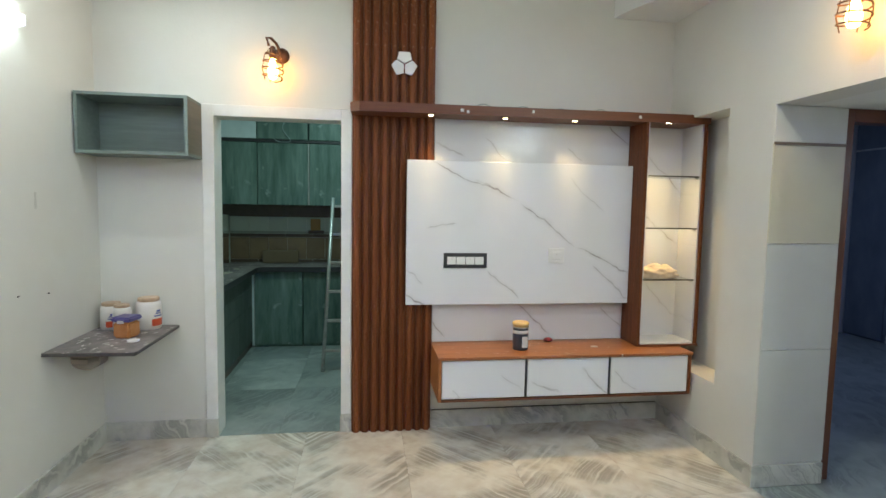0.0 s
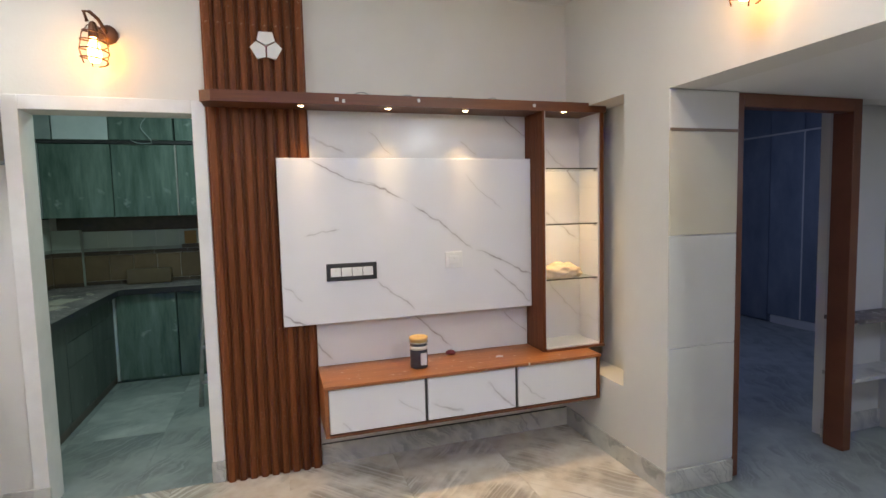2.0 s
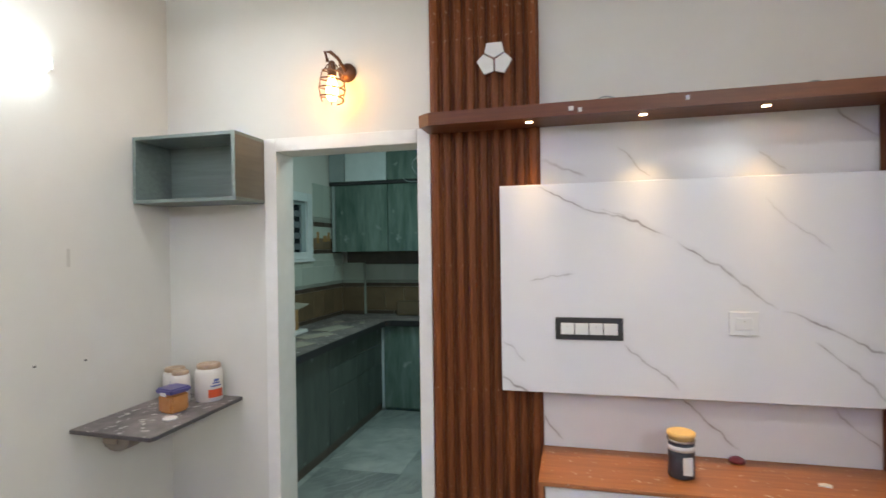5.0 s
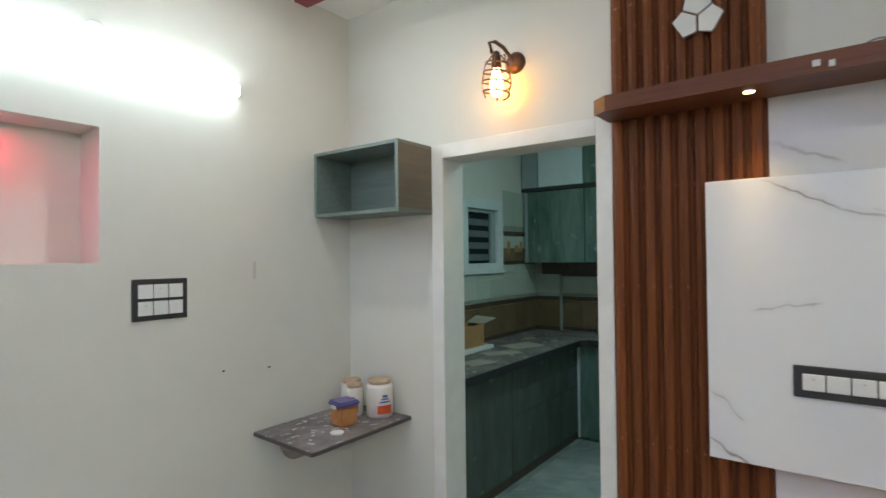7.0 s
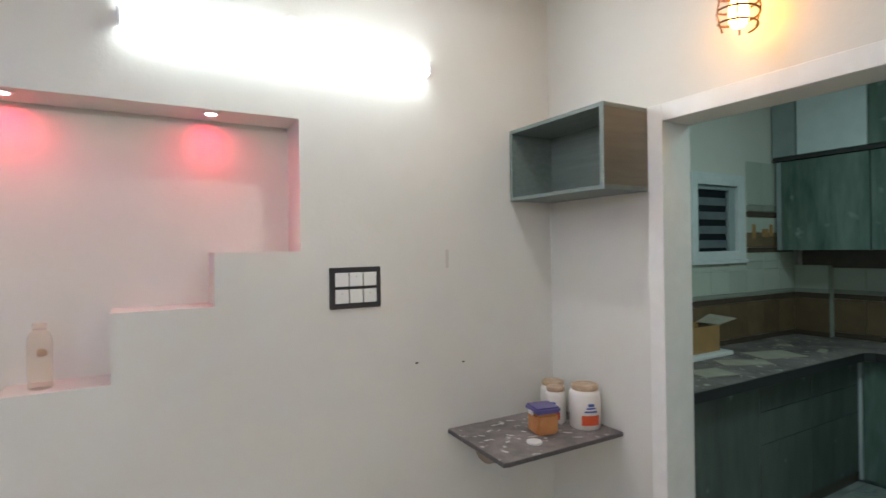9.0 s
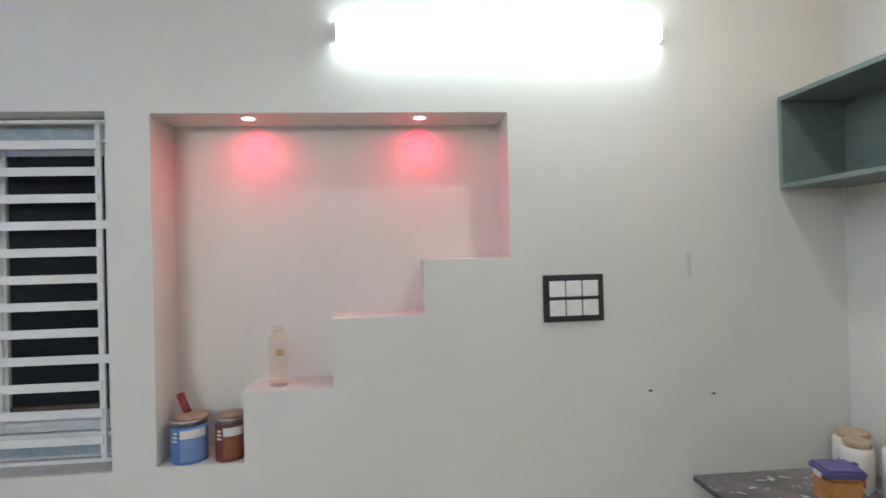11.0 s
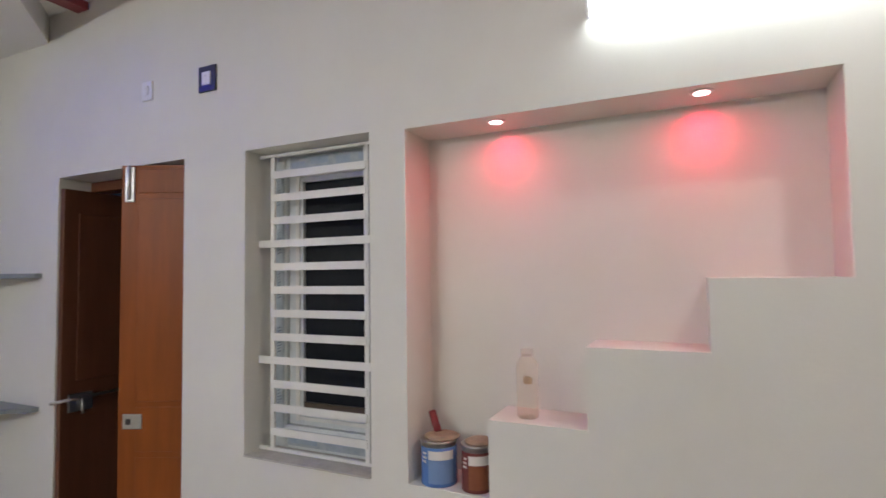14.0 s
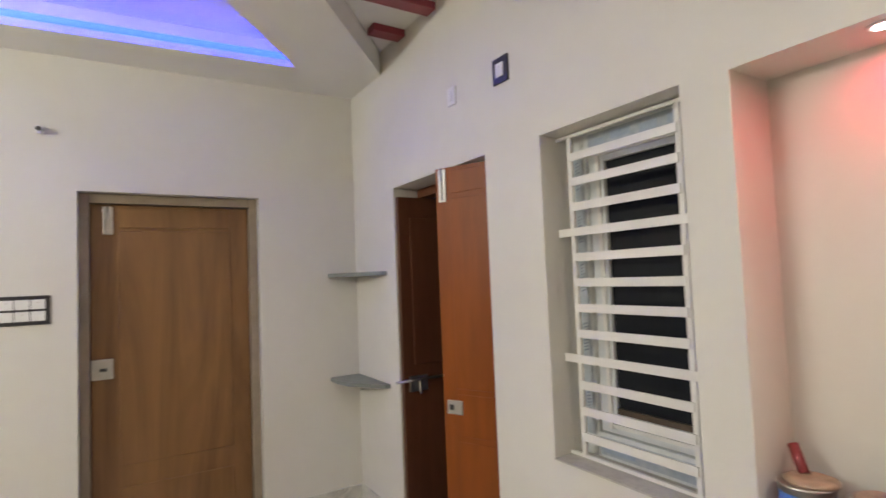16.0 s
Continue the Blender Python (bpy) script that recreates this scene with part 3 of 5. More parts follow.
structure("floor_passage", cube(XR, 6.8, 0.45, 6.4, -0.06, -0.002), KFLOOR, "grey marble floor of the passage and bedroom", "floor")
structure("wall_bedroom_north", cube(2.45, 6.8, 6.2, 6.4, 0, 2.9), BED, "pale bedroom wall in blue light", "wall")
structure("wall_bedroom_east", cube(6.7, 6.8, 2.97, 6.2, 0, 2.9), BED, "pale bedroom wall behind the wardrobe", "wall")
structure("wall_bedroom_west", cube(2.45, 2.55, 2.92, 6.2, 0, 2.9), BED, "pale bedroom wall", "wall")
structure("ceiling_bedroom", cube(2.45, 6.8, 2.75, 6.4, 2.9, 3.0), CEIL, "white bedroom ceiling", "ceiling")
KX, KY = -1.72, 6.45
KWIN = (5.115, 5.685, 1.495, 2.09)
structure("wall_kitchen_west", wall("x", KX - 0.2, KX, YT + 0.17, KY + 0.2, 0, 2.9, [KWIN]), PAINT, "pale painted kitchen wall with a small window", "wall")
structure("wall_kitchen_north", cube(KX, 1.3, KY, KY + 0.2, 0, 2.9), PAINT, "pale kitchen wall behind the cabinets", "wall")
structure("wall_kitchen_east", cube(1.3, 1.5, YT + 0.17, KY + 0.2, 0, 2.9), PAINT, "pale painted kitchen wall", "wall")
structure("ceiling_kitchen", cube(KX - 0.2, 1.5, YT + 0.17, KY + 0.2, 2.9, 3.0), CEIL, "white kitchen ceiling", "ceiling")
structure("kitchen_pillar", cube(KX + 0.007, -1.475, 6.38, KY, 0.885, 1.432), PALETILE, "tiled pillar in the kitchen corner", "pillar")

# floor beds; the slabs lie on them
floor = structure("floor", cube(XL - 0.25, XR, YB - 0.2, YT, -0.06, -0.012), SKIRT, "white marble floor with brown-grey slanting veins", "floor")
kfloor = structure("floor_kitchen", cube(KX - 0.2, 1.5, YT, KY + 0.2, -0.06, -0.012), SKIRT, "dusty green-grey stone kitchen floor", "floor")

# skirting
bm = bmesh.new()
for a in ((XL, XL + 0.012, YB + 0.012, DOOR_L[0]), (XL, XL + 0.012, DOOR_L[1], YT - 0.012), (XL, -0.905, YT - 0.012, YT), (0.53, XR, YT - 0.012, YT),
          (XR - 0.012, XR, 2.75, YT - 0.012), (XR - 0.012, XR, YB + 0.012, 0.75), (XL, FD[0], YB, YB + 0.012), (FD[1], XR, YB, YB + 0.012), (XR - 0.012, 2.695, 2.738, 2.75), (3.665, 4.2, 2.955, 2.97)):
    bx(bm, *a, 0.0, 0.232 if a[2] < -1.4 and a[0] < -0.9 else 0.125, 0.002)
structure("baseboard_joint", cube(0.53, XR - 0.014, YT - 0.0095, YT - 0.0005, 0.1253, 0.1295), DARKMARK, "dark dirty joint above the skirting", "joint")
structure("baseboard", bm, SKIRT, "grey-white marble skirting strip", "skirting")


# ---- living room: television wall ----
casing = structure("door_frame_kitchen", bx(bx(bx(bx(bmesh.new(), -0.970, -0.897, YT - 0.014, YT, 0.125, 2.190, 0.003), -0.094, -0.024, YT - 0.014, YT, 0.125, 2.190, 0.003), -0.897, -0.094, YT - 0.014, YT, 2.117, 2.190, 0.003),
                   -0.9055, -0.898, YT - 0.003, YT + 0.168, 0, 2.1175), WHITE, "white painted door surround of the kitchen opening", "door frame")
structure("door_jamb_blocks", bx(bx(bmesh.new(), -0.973, -0.893, YT - 0.02, YT - 0.001, 0, 0.125, 0.003), -0.098, -0.022, YT - 0.02, YT - 0.001, 0, 0.125, 0.003), SKIRT, "grey marble foot blocks of the door surround", "trim")

structure("alcove_ledge", cube(XR + 0.001, XR + 0.194, 3.132, YT - 0.03, 0.4605, 0.466), CARD, "bare tan ledge at the foot of the alcove", "ledge")
flutes = thing("fluted_panel", (0.25, 3.74, 0.0), "dark walnut fluted wood panel rising from floor to ceiling", "wall panel")
part("back_board", cube(-0.020, 0.525, 3.735, YT, 0.0, H, 0.0), VENEER, flutes)
NF = 9
fw = 0.545 / NF
bm = bmesh.new()
sec = [(-0.5, -0.006), (-0.36, -0.008), (-0.32, -0.022), (-0.25, -0.029), (0.0, -0.032), (0.25, -0.029), (0.32, -0.022), (0.36, -0.008), (0.5, -0.006)]
rows = [[bm.verts.new((fw * a, b, z)) for a, b in sec] for z in (0.0, 1.0, 2.0, H - 0.001)]
for ra, rb in zip(rows, rows[1:]):
    for k in range(len(sec) - 1):
        bm.faces.new((ra[k], ra[k + 1], rb[k + 1], rb[k]))
bm.faces.new(rows[0])
slat_mesh = mesh_of("slat", bm, VENEER)
for k in range(NF):
    piece("slat", slat_mesh, flutes, pose(-0.27 + fw * (k + 0.5), -0.005, 0))

unit = thing("tv_wall_unit", (1.2, 3.6, 0.62), "walnut and white marble laminate television wall unit with lit cornice", "wall unit")
cor = part("cornice", prism([(-0.026, YT - 0.04), (-0.026, 3.56), (0.03, 3.515), (2.372, 3.475), (2.372, YT)], 2.152, 2.204), VENEER_H, unit)
part("cornice_edge", prism([(-0.030, 3.555), (0.028, 3.509), (2.376, 3.469), (2.376, 3.475), (0.03, 3.515), (-0.026, 3.56)], 2.148, 2.207), VENEER_H, cor)
part("back_panel", cube(0.528, 1.924, 3.722, 3.746, 0.624, 2.152), BACKMARBLE, unit, "glossy white marble-patterned back panel")
part("tv_panel", cube(0.338, 1.923, 3.645, 3.685, 0.899, 1.869, 0.003), MARBLE, unit, "white marble-patterned television panel")
part("panel_spacer", cube(0.55, 1.75, 3.684, 3.724, 1.0, 1.75), BLACK, unit)
part("upright", cube(1.925, 1.945, 3.49, 3.746, 0.623, 2.152, 0.002), VENEER, unit)
tower = part("shelf_tower", cube(1.946, 2.348, 3.725, 3.746, 0.623, 2.152), BACKMARBLE, unit, "white marble-patterned open shelf tower")
part("tower_side", cube(2.338, 2.348, 3.50, 3.725, 0.645, 2.152), BACKMARBLE, tower)
part("tower_outer_side", cube(2.349, 2.370, 3.485, 3.746, 0.623, 2.152, 0.002), VENEER, tower)
part("tower_inner_side", cube(1.9455, 1.955, 3.50, 3.725, 0.645, 2.152), BACKMARBLE, tower)
part("tower_floor", cube(1.955, 2.338, 3.49, 3.725, 0.637, 0.646), BACKMARBLE, tower)
part("tower_base", cube(1.946, 2.374, 3.478, 3.724, 0.6225, 0.6365, 0.002), VENEER_H, tower)
for z in (1.796, 1.440, 1.083):
    g = part("glass_shelf", cube(1.957, 2.336, 3.512, 3.722, z - 0.003, z + 0.003), GLASS, tower, "clear glass shelf")
    g.visible_shadow = False
    part("shelf_edge", cube(1.957, 2.336, 3.508, 3.511, z - 0.004, z + 0.004), GLASSEDGE, g)
    part("shelf_pin", cube(2.320, 2.336, 3.52, 3.535, z - 0.016, z - 0.004), STEEL, g)
for sx, sy in CORNICE_SPOTS:
    d = part("downlight", lathe([(0.015, 0), (0.017, 0.002)], (sx, sy, 2.1495), 20), SPOTGLOW, unit, "small warm led downlight")

console = thing("tv_console", (1.4, 3.54, 0.34), "wall-hung console with orange-brown top and three marble-pattern drawers", "console")
part("top_board", cube(0.522, 2.240, 3.322, YT - 0.001, 0.604, 0.622, 0.002), TOPWOOD, console)
part("body", cube(0.530, 2.230, 3.355, YT - 0.002, 0.345, 0.604), VENEER_H, console)
part("side_panel", cube(0.524, 0.545, 3.330, YT - 0.002, 0.335, 0.604, 0.002), TOPWOOD, console)
part("side_panel", cube(2.217, 2.235, 3.330, YT - 0.002, 0.335, 0.604, 0.002), VENEER, console)
part("bottom_board", cube(0.545, 2.217, 3.332, YT - 0.002, 0.332, 0.346, 0.002), VENEER_H, console)
for a, b in ((0.549, 1.086), (1.104, 1.652), (1.670, 2.213)):
    part("drawer_front", cube(a, b, 3.338, 3.356, 0.352, 0.597, 0.0025), DRAWERMARBLE, console, "white marble-patterned drawer front")
for a in (1.090, 1.656):
    part("divider", cube(a, a + 0.010, 3.342, 3.356, 0.350, 0.602), BLACK, console)


def switch_plate(name, x0, x1, z0, z1, cols, rows_, base_y, label, plate_mat=BLACK, m=None, off=0.0):
    """A switch board facing -y in its own place; m turns it to another wall."""
    w, h = x1 - x0, z1 - z0
    ob = new(name)
    ob.matrix_world = m if m else pose((x0 + x1) / 2, base_y, (z0 + z1) / 2)
    tagged(ob, label, "switch plate")
    pl = bx(bmesh.new(), -w / 2, w / 2, -0.010, 0, -h / 2, h / 2, 0.003)
    part("plate", pl, plate_mat, ob)
    mx, mz = 0.14 * h / rows_ + 0.008, 0.27 * h / rows_
    cw, ch = (w - 2 * mx) / cols, (h - 2 * mz * 0.7) / rows_
    for i in range(cols):
        for j in range(rows_):
            a, c = -w / 2 + mx + i * cw, -h / 2 + mz * 0.7 + j * ch
            sw = part("switch", bx(bmesh.new(), a + 0.0022, a + cw - 0.0022, -0.0155, -0.009, c + 0.09 * ch, c + ch * 0.91, 0.002), SWITCH, ob, "white rocker switch")
            if (i + j) % 2 == 0:
                part("dot", bx(bmesh.new(), a + cw * 0.45, a + cw * 0.55, -0.0165, -0.0154, c + ch * 0.62, c + ch * 0.70), SCUFF, sw)
    return ob


switch_plate("switch_board", 0.590, 0.888, 1.150, 1.252, 4, 1, 3.645, "black four-gang switch board with white switches on marble panel")
sock = switch_plate("wall_socket", 1.322, 1.436, 1.186, 1.288, 1, 1, 3.645, "white square socket plate on the television panel", SWITCH)

hexlamp = thing("hexagon_wall_light", (0.315, 3.70, 2.49), "white three-piece faceted wall light on fluted panel", "wall light")
for k in range(3):
    a0 = radians(90 + 120 * k)
    pts = []
    for r, d in ((0.005, 0), (0.058, -56), (0.086, -25), (0.086, 25), (0.058, 56)):
        a = a0 + radians(d)
        pts.append((0.315 + r * math.cos(a), 2.49 + r * math.sin(a)))
    bm = bmesh.new()
    prism(pts, 0, 0.016, bm)
    bmesh.ops.transform(bm, matrix=Matrix(((1, 0, 0, 0), (0, 0, -1, 3.70), (0, 1, 0, 0), (0, 0, 0, 1))), verts=bm.verts)
    part("facet", bm, WHITE, hexlamp, "white plastic facet")
part("mount", cube(0.295, 0.335, 3.698, 3.737, 2.47, 2.51), REDCAP, hexlamp)

tin = thing("paint_jar", (1.098, 3.50, 0.622), "small navy tin with pale label and yellow lid on the console", "paint tin")
part("jar_body", lathe([(0.048, 0), (0.052, 0.004), (0.052, 0.136), (0.046, 0.146), (0.045, 0.155)], (1.098, 3.50, 0.622)), NAVY, tin)
part("jar_label", cube(1.095, 1.131, 3.4425, 3.455, 0.645, 0.715), PAPER, tin, "pale paper label")
lid = part("jar_lid", lathe([(0.050, 0), (0.050, 0.012), (0.056, 0.014), (0.056, 0.026), (0.050, 0.030)], (1.098, 3.50, 0.777)), YELLOWLID, tin, "dusty yellow lid")
part("jar_rim", lathe([(0.0565, 0), (0.0565, 0.006)], (1.098, 3.50, 0.771)), STEEL, tin)
part("jar_band", lathe([(0.0525, 0), (0.0525, 0.022)], (1.098, 3.50, 0.733)), PAPER, tin, "pale printed band")
bud = thing("red_flower_knob", (1.358, 3.685, 0.622), "small dark red plastic knob on the console", "knob")
part("knob", lathe([(0.012, 0), (0.034, 0.006), (0.030, 0.018), (0.014, 0.026)], (1.358, 3.685, 0.622), 9), REDCAP, bud)
scrap = thing("paper_scrap", (1.62, 3.505, 0.622), "small torn white paper scrap on the console", "scrap")
part("scrap_sheet", prism([(1.595, 3.50), (1.640, 3.49), (1.650, 3.51), (1.630, 3.525), (1.605, 3.52)], 0.6225, 0.628), PAPER, scrap)

rag = thing("folded_rag", (2.085, 3.60, 1.087), "crumpled cream cloth rag on a glass shelf", "rag")
bm = bmesh.new()
bmesh.ops.create_icosphere(bm, subdivisions=4, radius=1.0)
for v in bm.verts:
    n = noise.noise(v.co * 2.3) * 0.25 + noise.noise(v.co * 6) * 0.12
    v.co = Vector((v.co.x * 0.148 * (1 + n), v.co.y * 0.078 * (1 + n), max(v.co.z * 0.062 * (1 + 1.5 * n), -0.03)))
    v.co += Vector((2.110, 3.60, 1.117))
for f in bm.faces:
    f.smooth = True
part("rag_cloth", bm, CLOTH, rag)

cable = thing("loose_cable", (1.2, 3.60, 2.207), "thin grey cable lying loosely along the cornice top", "cable")
cp = []
for k in range(60):
    x = 0.75 + k * 0.018
    cp.append((x, 3.56 - 0.02 * math.sin(k * 0.31), 2.210 + 0.018 * max(0, math.sin(k * 0.42)) ** 2))
part("wire", tube(cp, 0.0028, 6), SLATE, cable)


for x, z, w in ((0.662, 2.178, 0.020), (0.702, 2.170, 0.015), (1.130, 2.186, 0.014), (1.86, 2.180, 0.016)):
    part("tape_scrap", prism([(x, 3.5015 - 0.017 * (x - 0.03)), (x + w, 3.5015 - 0.017 * (x + w - 0.03)), (x + w, 3.509 - 0.017 * (x + w - 0.03)), (x, 3.509 - 0.017 * (x - 0.03))], z - 0.012, z + 0.006), PAPER, cor, "torn white tape scrap")
part("paint_chip", cube(1.733, 1.741, 3.3195, 3.3225, 0.598, 0.622), PAPER, console, "white paint drip")


# ---- sconces ----
def sconce(m):
    """Caged wall lamp, its wall plate at the origin, its arm towards -y."""
    ob = new("wall_sconce")
    ob.matrix_world = m
    tagged(ob, "brown wire-cage wall lamp with a glowing amber bulb", "wall lamp", "wall sconces")
    plate = bmesh.new()
    lathe([(0.050, 0), (0.050, 0.010), (0.036, 0.026), (0.018, 0.032)], (0, 0, 0), 24, plate)
    bmesh.ops.transform(plate, matrix=pose(0, 0, 0, 90), verts=plate.verts)
    part("wall_plate", plate, CAGE, ob)
    part("arm", tube([(0, -0.025, 0.0), (-0.006, -0.05, 0.022), (-0.020, -0.08, 0.055), (-0.048, -0.105, 0.080), (-0.072, -0.118, 0.078), (-0.060, -0.113, 0.03)], 0.009, 10), CAGE, ob)
    part("holder", lathe([(0.021, -0.050), (0.023, -0.040), (0.021, -0.005), (0.016, 0.022), (0.008, 0.030)], (-0.036, -0.116, 0.0), 20), CAGE, ob)
    bulb = part("bulb", lathe([(0.006, -0.176), (0.020, -0.170), (0.029, -0.150), (0.031, -0.125), (0.027, -0.095), (0.018, -0.068), (0.015, -0.050)], (-0.036, -0.116, 0.0), 20), BULBGLOW, ob, "glowing amber bulb")
    cage = []
    for k in range(120):
        a = k * math.tau / 28
        z = 0.005 - 0.185 * k / 119
        r = 0.030 + 0.037 * math.sin(math.pi * min(1.0, 0.08 + 0.62 * k / 119)) - 0.004 * k / 119
        cage.append((-0.036 + r * math.cos(a), -0.116 + r * math.sin(a), z))
    part("cage_spiral", tube(cage, 0.0038, 6), CAGE, ob)
    for k in range(4):
        a = k * math.tau / 4 + 0.5
        part("cage_rib", tube([(-0.036 + 0.020 * math.cos(a), -0.116 + 0.020 * math.sin(a), 0.012), (-0.036 + 0.052 * math.cos(a), -0.116 + 0.052 * math.sin(a), -0.035), (-0.036 + 0.066 * math.cos(a), -0.116 + 0.066 * math.sin(a), -0.115), (-0.036 + 0.050 * math.cos(a), -0.116 + 0.050 * math.sin(a), -0.182)], 0.003, 6), CAGE, ob)
    return ob


sc = sconce(pose(-0.474, YT, 2.512))
copy_thing(sc, pose(XR, 2.160, 2.530, 0, 0, -90))


# ---- north-west corner ----
box = thing("wall_box_shelf", (-1.28, 3.6, 1.83), "grey-green woodgrain open box shelf hung in the corner", "box shelf")
X0, X1, Y0, Z0, Z1 = XL + 0.010, -0.972, 3.48, 1.836, 2.188
part("top_board", cube(X0, X1, Y0, YT - 0.002, Z1 - 0.018, Z1, 0.0015), BOXGREEN, box)
part("bottom_board", cube(X0, X1, Y0, YT - 0.002, Z0, Z0 + 0.018, 0.0015), BOXGREEN, box)
part("side_board", cube(X0, X0 + 0.018, Y0, YT - 0.002, Z0 + 0.018, Z1 - 0.018), BOXGREEN, box)
part("side_board", cube(X1 - 0.018, X1, Y0 + 0.001, YT - 0.002, Z0 + 0.0181, Z1 - 0.0181), BOXOLIVE, box, "olive-brown outer side")
part("back_board", cube(X0 + 0.018, X1 - 0.018, YT - 0.012, YT - 0.003, Z0 + 0.018, Z1 - 0.018), BOXGREEN, box)
part("edge_band", cube(X1 - 0.020, X1 + 0.001, Y0 - 0.002, Y0 + 0.001, Z0, Z1), BOXGREEN, box)

ZS = 0.763
gs = thing("corner_stone_shelf", (-1.36, 3.4, 0.75), "dusty dark granite corner shelf with paint specks", "shelf")
part("slab", prism([(XL + 0.002, 3.105), (-1.142, 3.088), (-1.136, 3.106), (-1.136, YT - 0.002), (XL + 0.002, YT - 0.002)], ZS - 0.018, ZS), GRANITE, gs)
part("slab_edge", prism([(XL + 0.002, 3.1015), (-1.140, 3.084), (-1.133, 3.106), (-1.133, YT - 0.002), (-1.1355, YT - 0.002), (-1.1355, 3.106), (-1.142, 3.0875), (XL + 0.002, 3.1045)], ZS - 0.019, ZS - 0.002), GRANITE_EDGE, gs)
rng = random.Random(11)
for k in range(13):
    px, py = rng.uniform(XL + 0.05, -1.16), rng.uniform(3.13, 3.42 if k < 10 else 3.7)
    ln, wd, an = rng.uniform(0.006, 0.024), rng.uniform(0.003, 0.007), radians(rng.gauss(65, 18))
    ring = []
    for q in range(9):
        a = q * math.tau / 9
        rr = rng.uniform(0.75, 1.15)
        u, v = ln * rr * math.cos(a), wd * rr * math.sin(a)
        ring.append((px + u * math.cos(an) - v * math.sin(an), py + u * math.sin(an) + v * math.cos(an)))
    part("paint_splash", prism(ring, ZS + 0.0002, ZS + 0.0012), PAPER, gs)
brk = thing("shelf_bracket", (-1.430, 3.22, 0.64), "broken grey stone offcut propped under the corner shelf", "bracket")
arc = [(-1.505, ZS - 0.0195)] + [(-1.430 + 0.075 * math.cos(a), ZS - 0.072 + 0.048 * math.sin(a)) for a in [radians(190 + 16 * k) for k in range(11)]] + [(-1.355, ZS - 0.0195)]
bm = bmesh.new()
near = [bm.verts.new((x, 3.19, z)) for x, z in arc]
far = [bm.verts.new((x + 0.005, 3.27, z)) for x, z in arc]
bm.faces.new(near)
bm.faces.new(far[::-1])
for k in range(len(arc)):
    bm.faces.new((near[k], far[k], far[(k + 1) % len(arc)], near[(k + 1) % len(arc)]))
part("offcut", bm, BRACKET, brk)
part("wooden_batten", cube(-1.500, -1.415, 3.183, 3.1895, ZS - 0.085, ZS - 0.060, 0.002), RAWWOOD, brk, "dusty brown wooden batten")
part("dark_slot", cube(-1.420, -1.365, 3.178, 3.1895, ZS - 0.040, ZS - 0.0225, 0.002), BLACK, brk)


def jar(x, y, r, h, label, turn=0):
    ob = thing("plastic_jar", (x, y, ZS), label, "jar", "jars on the corner shelf")
    part("jar_body", lathe([(r * 0.92, 0), (r, 0.006), (r, h * 0.80), (r * 0.93, h * 0.87), (r * 0.80, h * 0.90)], (x, y, ZS)), JARWHITE, ob)
    part("jar_lid", lathe([(r * 0.84, h * 0.90), (r * 0.86, h * 0.91), (r * 0.86, h), (r * 0.80, h * 1.02)], (x, y, ZS)), JARLID, ob, "dusty peach screw lid")
    for z0, z1, mt, wd in ((0.12, 0.35, LABEL_RED, 1.20), (0.42, 0.46, LABEL_BLUE, 0.85), (0.50, 0.54, LABEL_BLUE, 0.6), (0.56, 0.63, LABEL_BLUE, 0.4)):
        bm = bmesh.new()
        lo, hi = [], []
        for k in range(9):
            a = radians(-62 + turn) + (k / 8 - 0.5) * wd
            lo.append(bm.verts.new((x + (r + 0.0008) * math.cos(a), y + (r + 0.0008) * math.sin(a), ZS + z0 * h)))
            hi.append(bm.verts.new((x + (r + 0.0008) * math.cos(a), y + (r + 0.0008) * math.sin(a), ZS + z1 * h)))
        for k in range(8):
            bm.faces.new((lo[k], lo[k + 1], hi[k + 1], hi[k]))
        part("printed_band", bm, mt, ob)
    return ob


jar(-1.285, 3.665, 0.072, 0.195, "large white plastic jar with red and blue printing", 40)
jar(-1.505, 3.665, 0.062, 0.165, "white plastic jar with blue printing and peach lid", 0)
jar(-1.415, 3.60, 0.050, 0.165, "slim white plastic jar with a dusty lid", 10)
tub = thing("amber_tub", (-1.325, 3.45, ZS), "amber plastic tub with violet-blue lid", "tub")
bm = bmesh.new()
prism([(-1.385, 3.40), (-1.285, 3.38), (-1.262, 3.485), (-1.362, 3.505)], ZS, ZS + 0.098, bm)
bmesh.ops.bevel(bm, geom=bm.edges[:], offset=0.012, segments=2, affect="EDGES")
part("tub_body", bm, AMBER, tub)
bm = bmesh.new()
prism([(-1.393, 3.394), (-1.279, 3.371), (-1.254, 3.491), (-1.368, 3.514)], ZS + 0.098, ZS + 0.126, bm)
bmesh.ops.bevel(bm, geom=bm.edges[:], offset=0.008, segments=2, affect="EDGES")
tl = part("tub_lid", bm, VIOLET, tub, "violet-blue lid")
part("lid_tab", prism([(-1.35, 3.380), (-1.315, 3.373), (-1.313, 3.378), (-1.348, 3.387)], ZS + 0.092, ZS + 0.108), PAPER, tl)
cap = thing("white_bottle_cap", (-1.240, 3.322, ZS), "loose white plastic saucer-shaped cap on the corner shelf", "cap")
part("lid_disc", lathe([(0.030, 0), (0.033, 0.004), (0.033, 0.010), (0.028, 0.012)], (-1.240, 3.322, ZS)), SWITCH, cap)


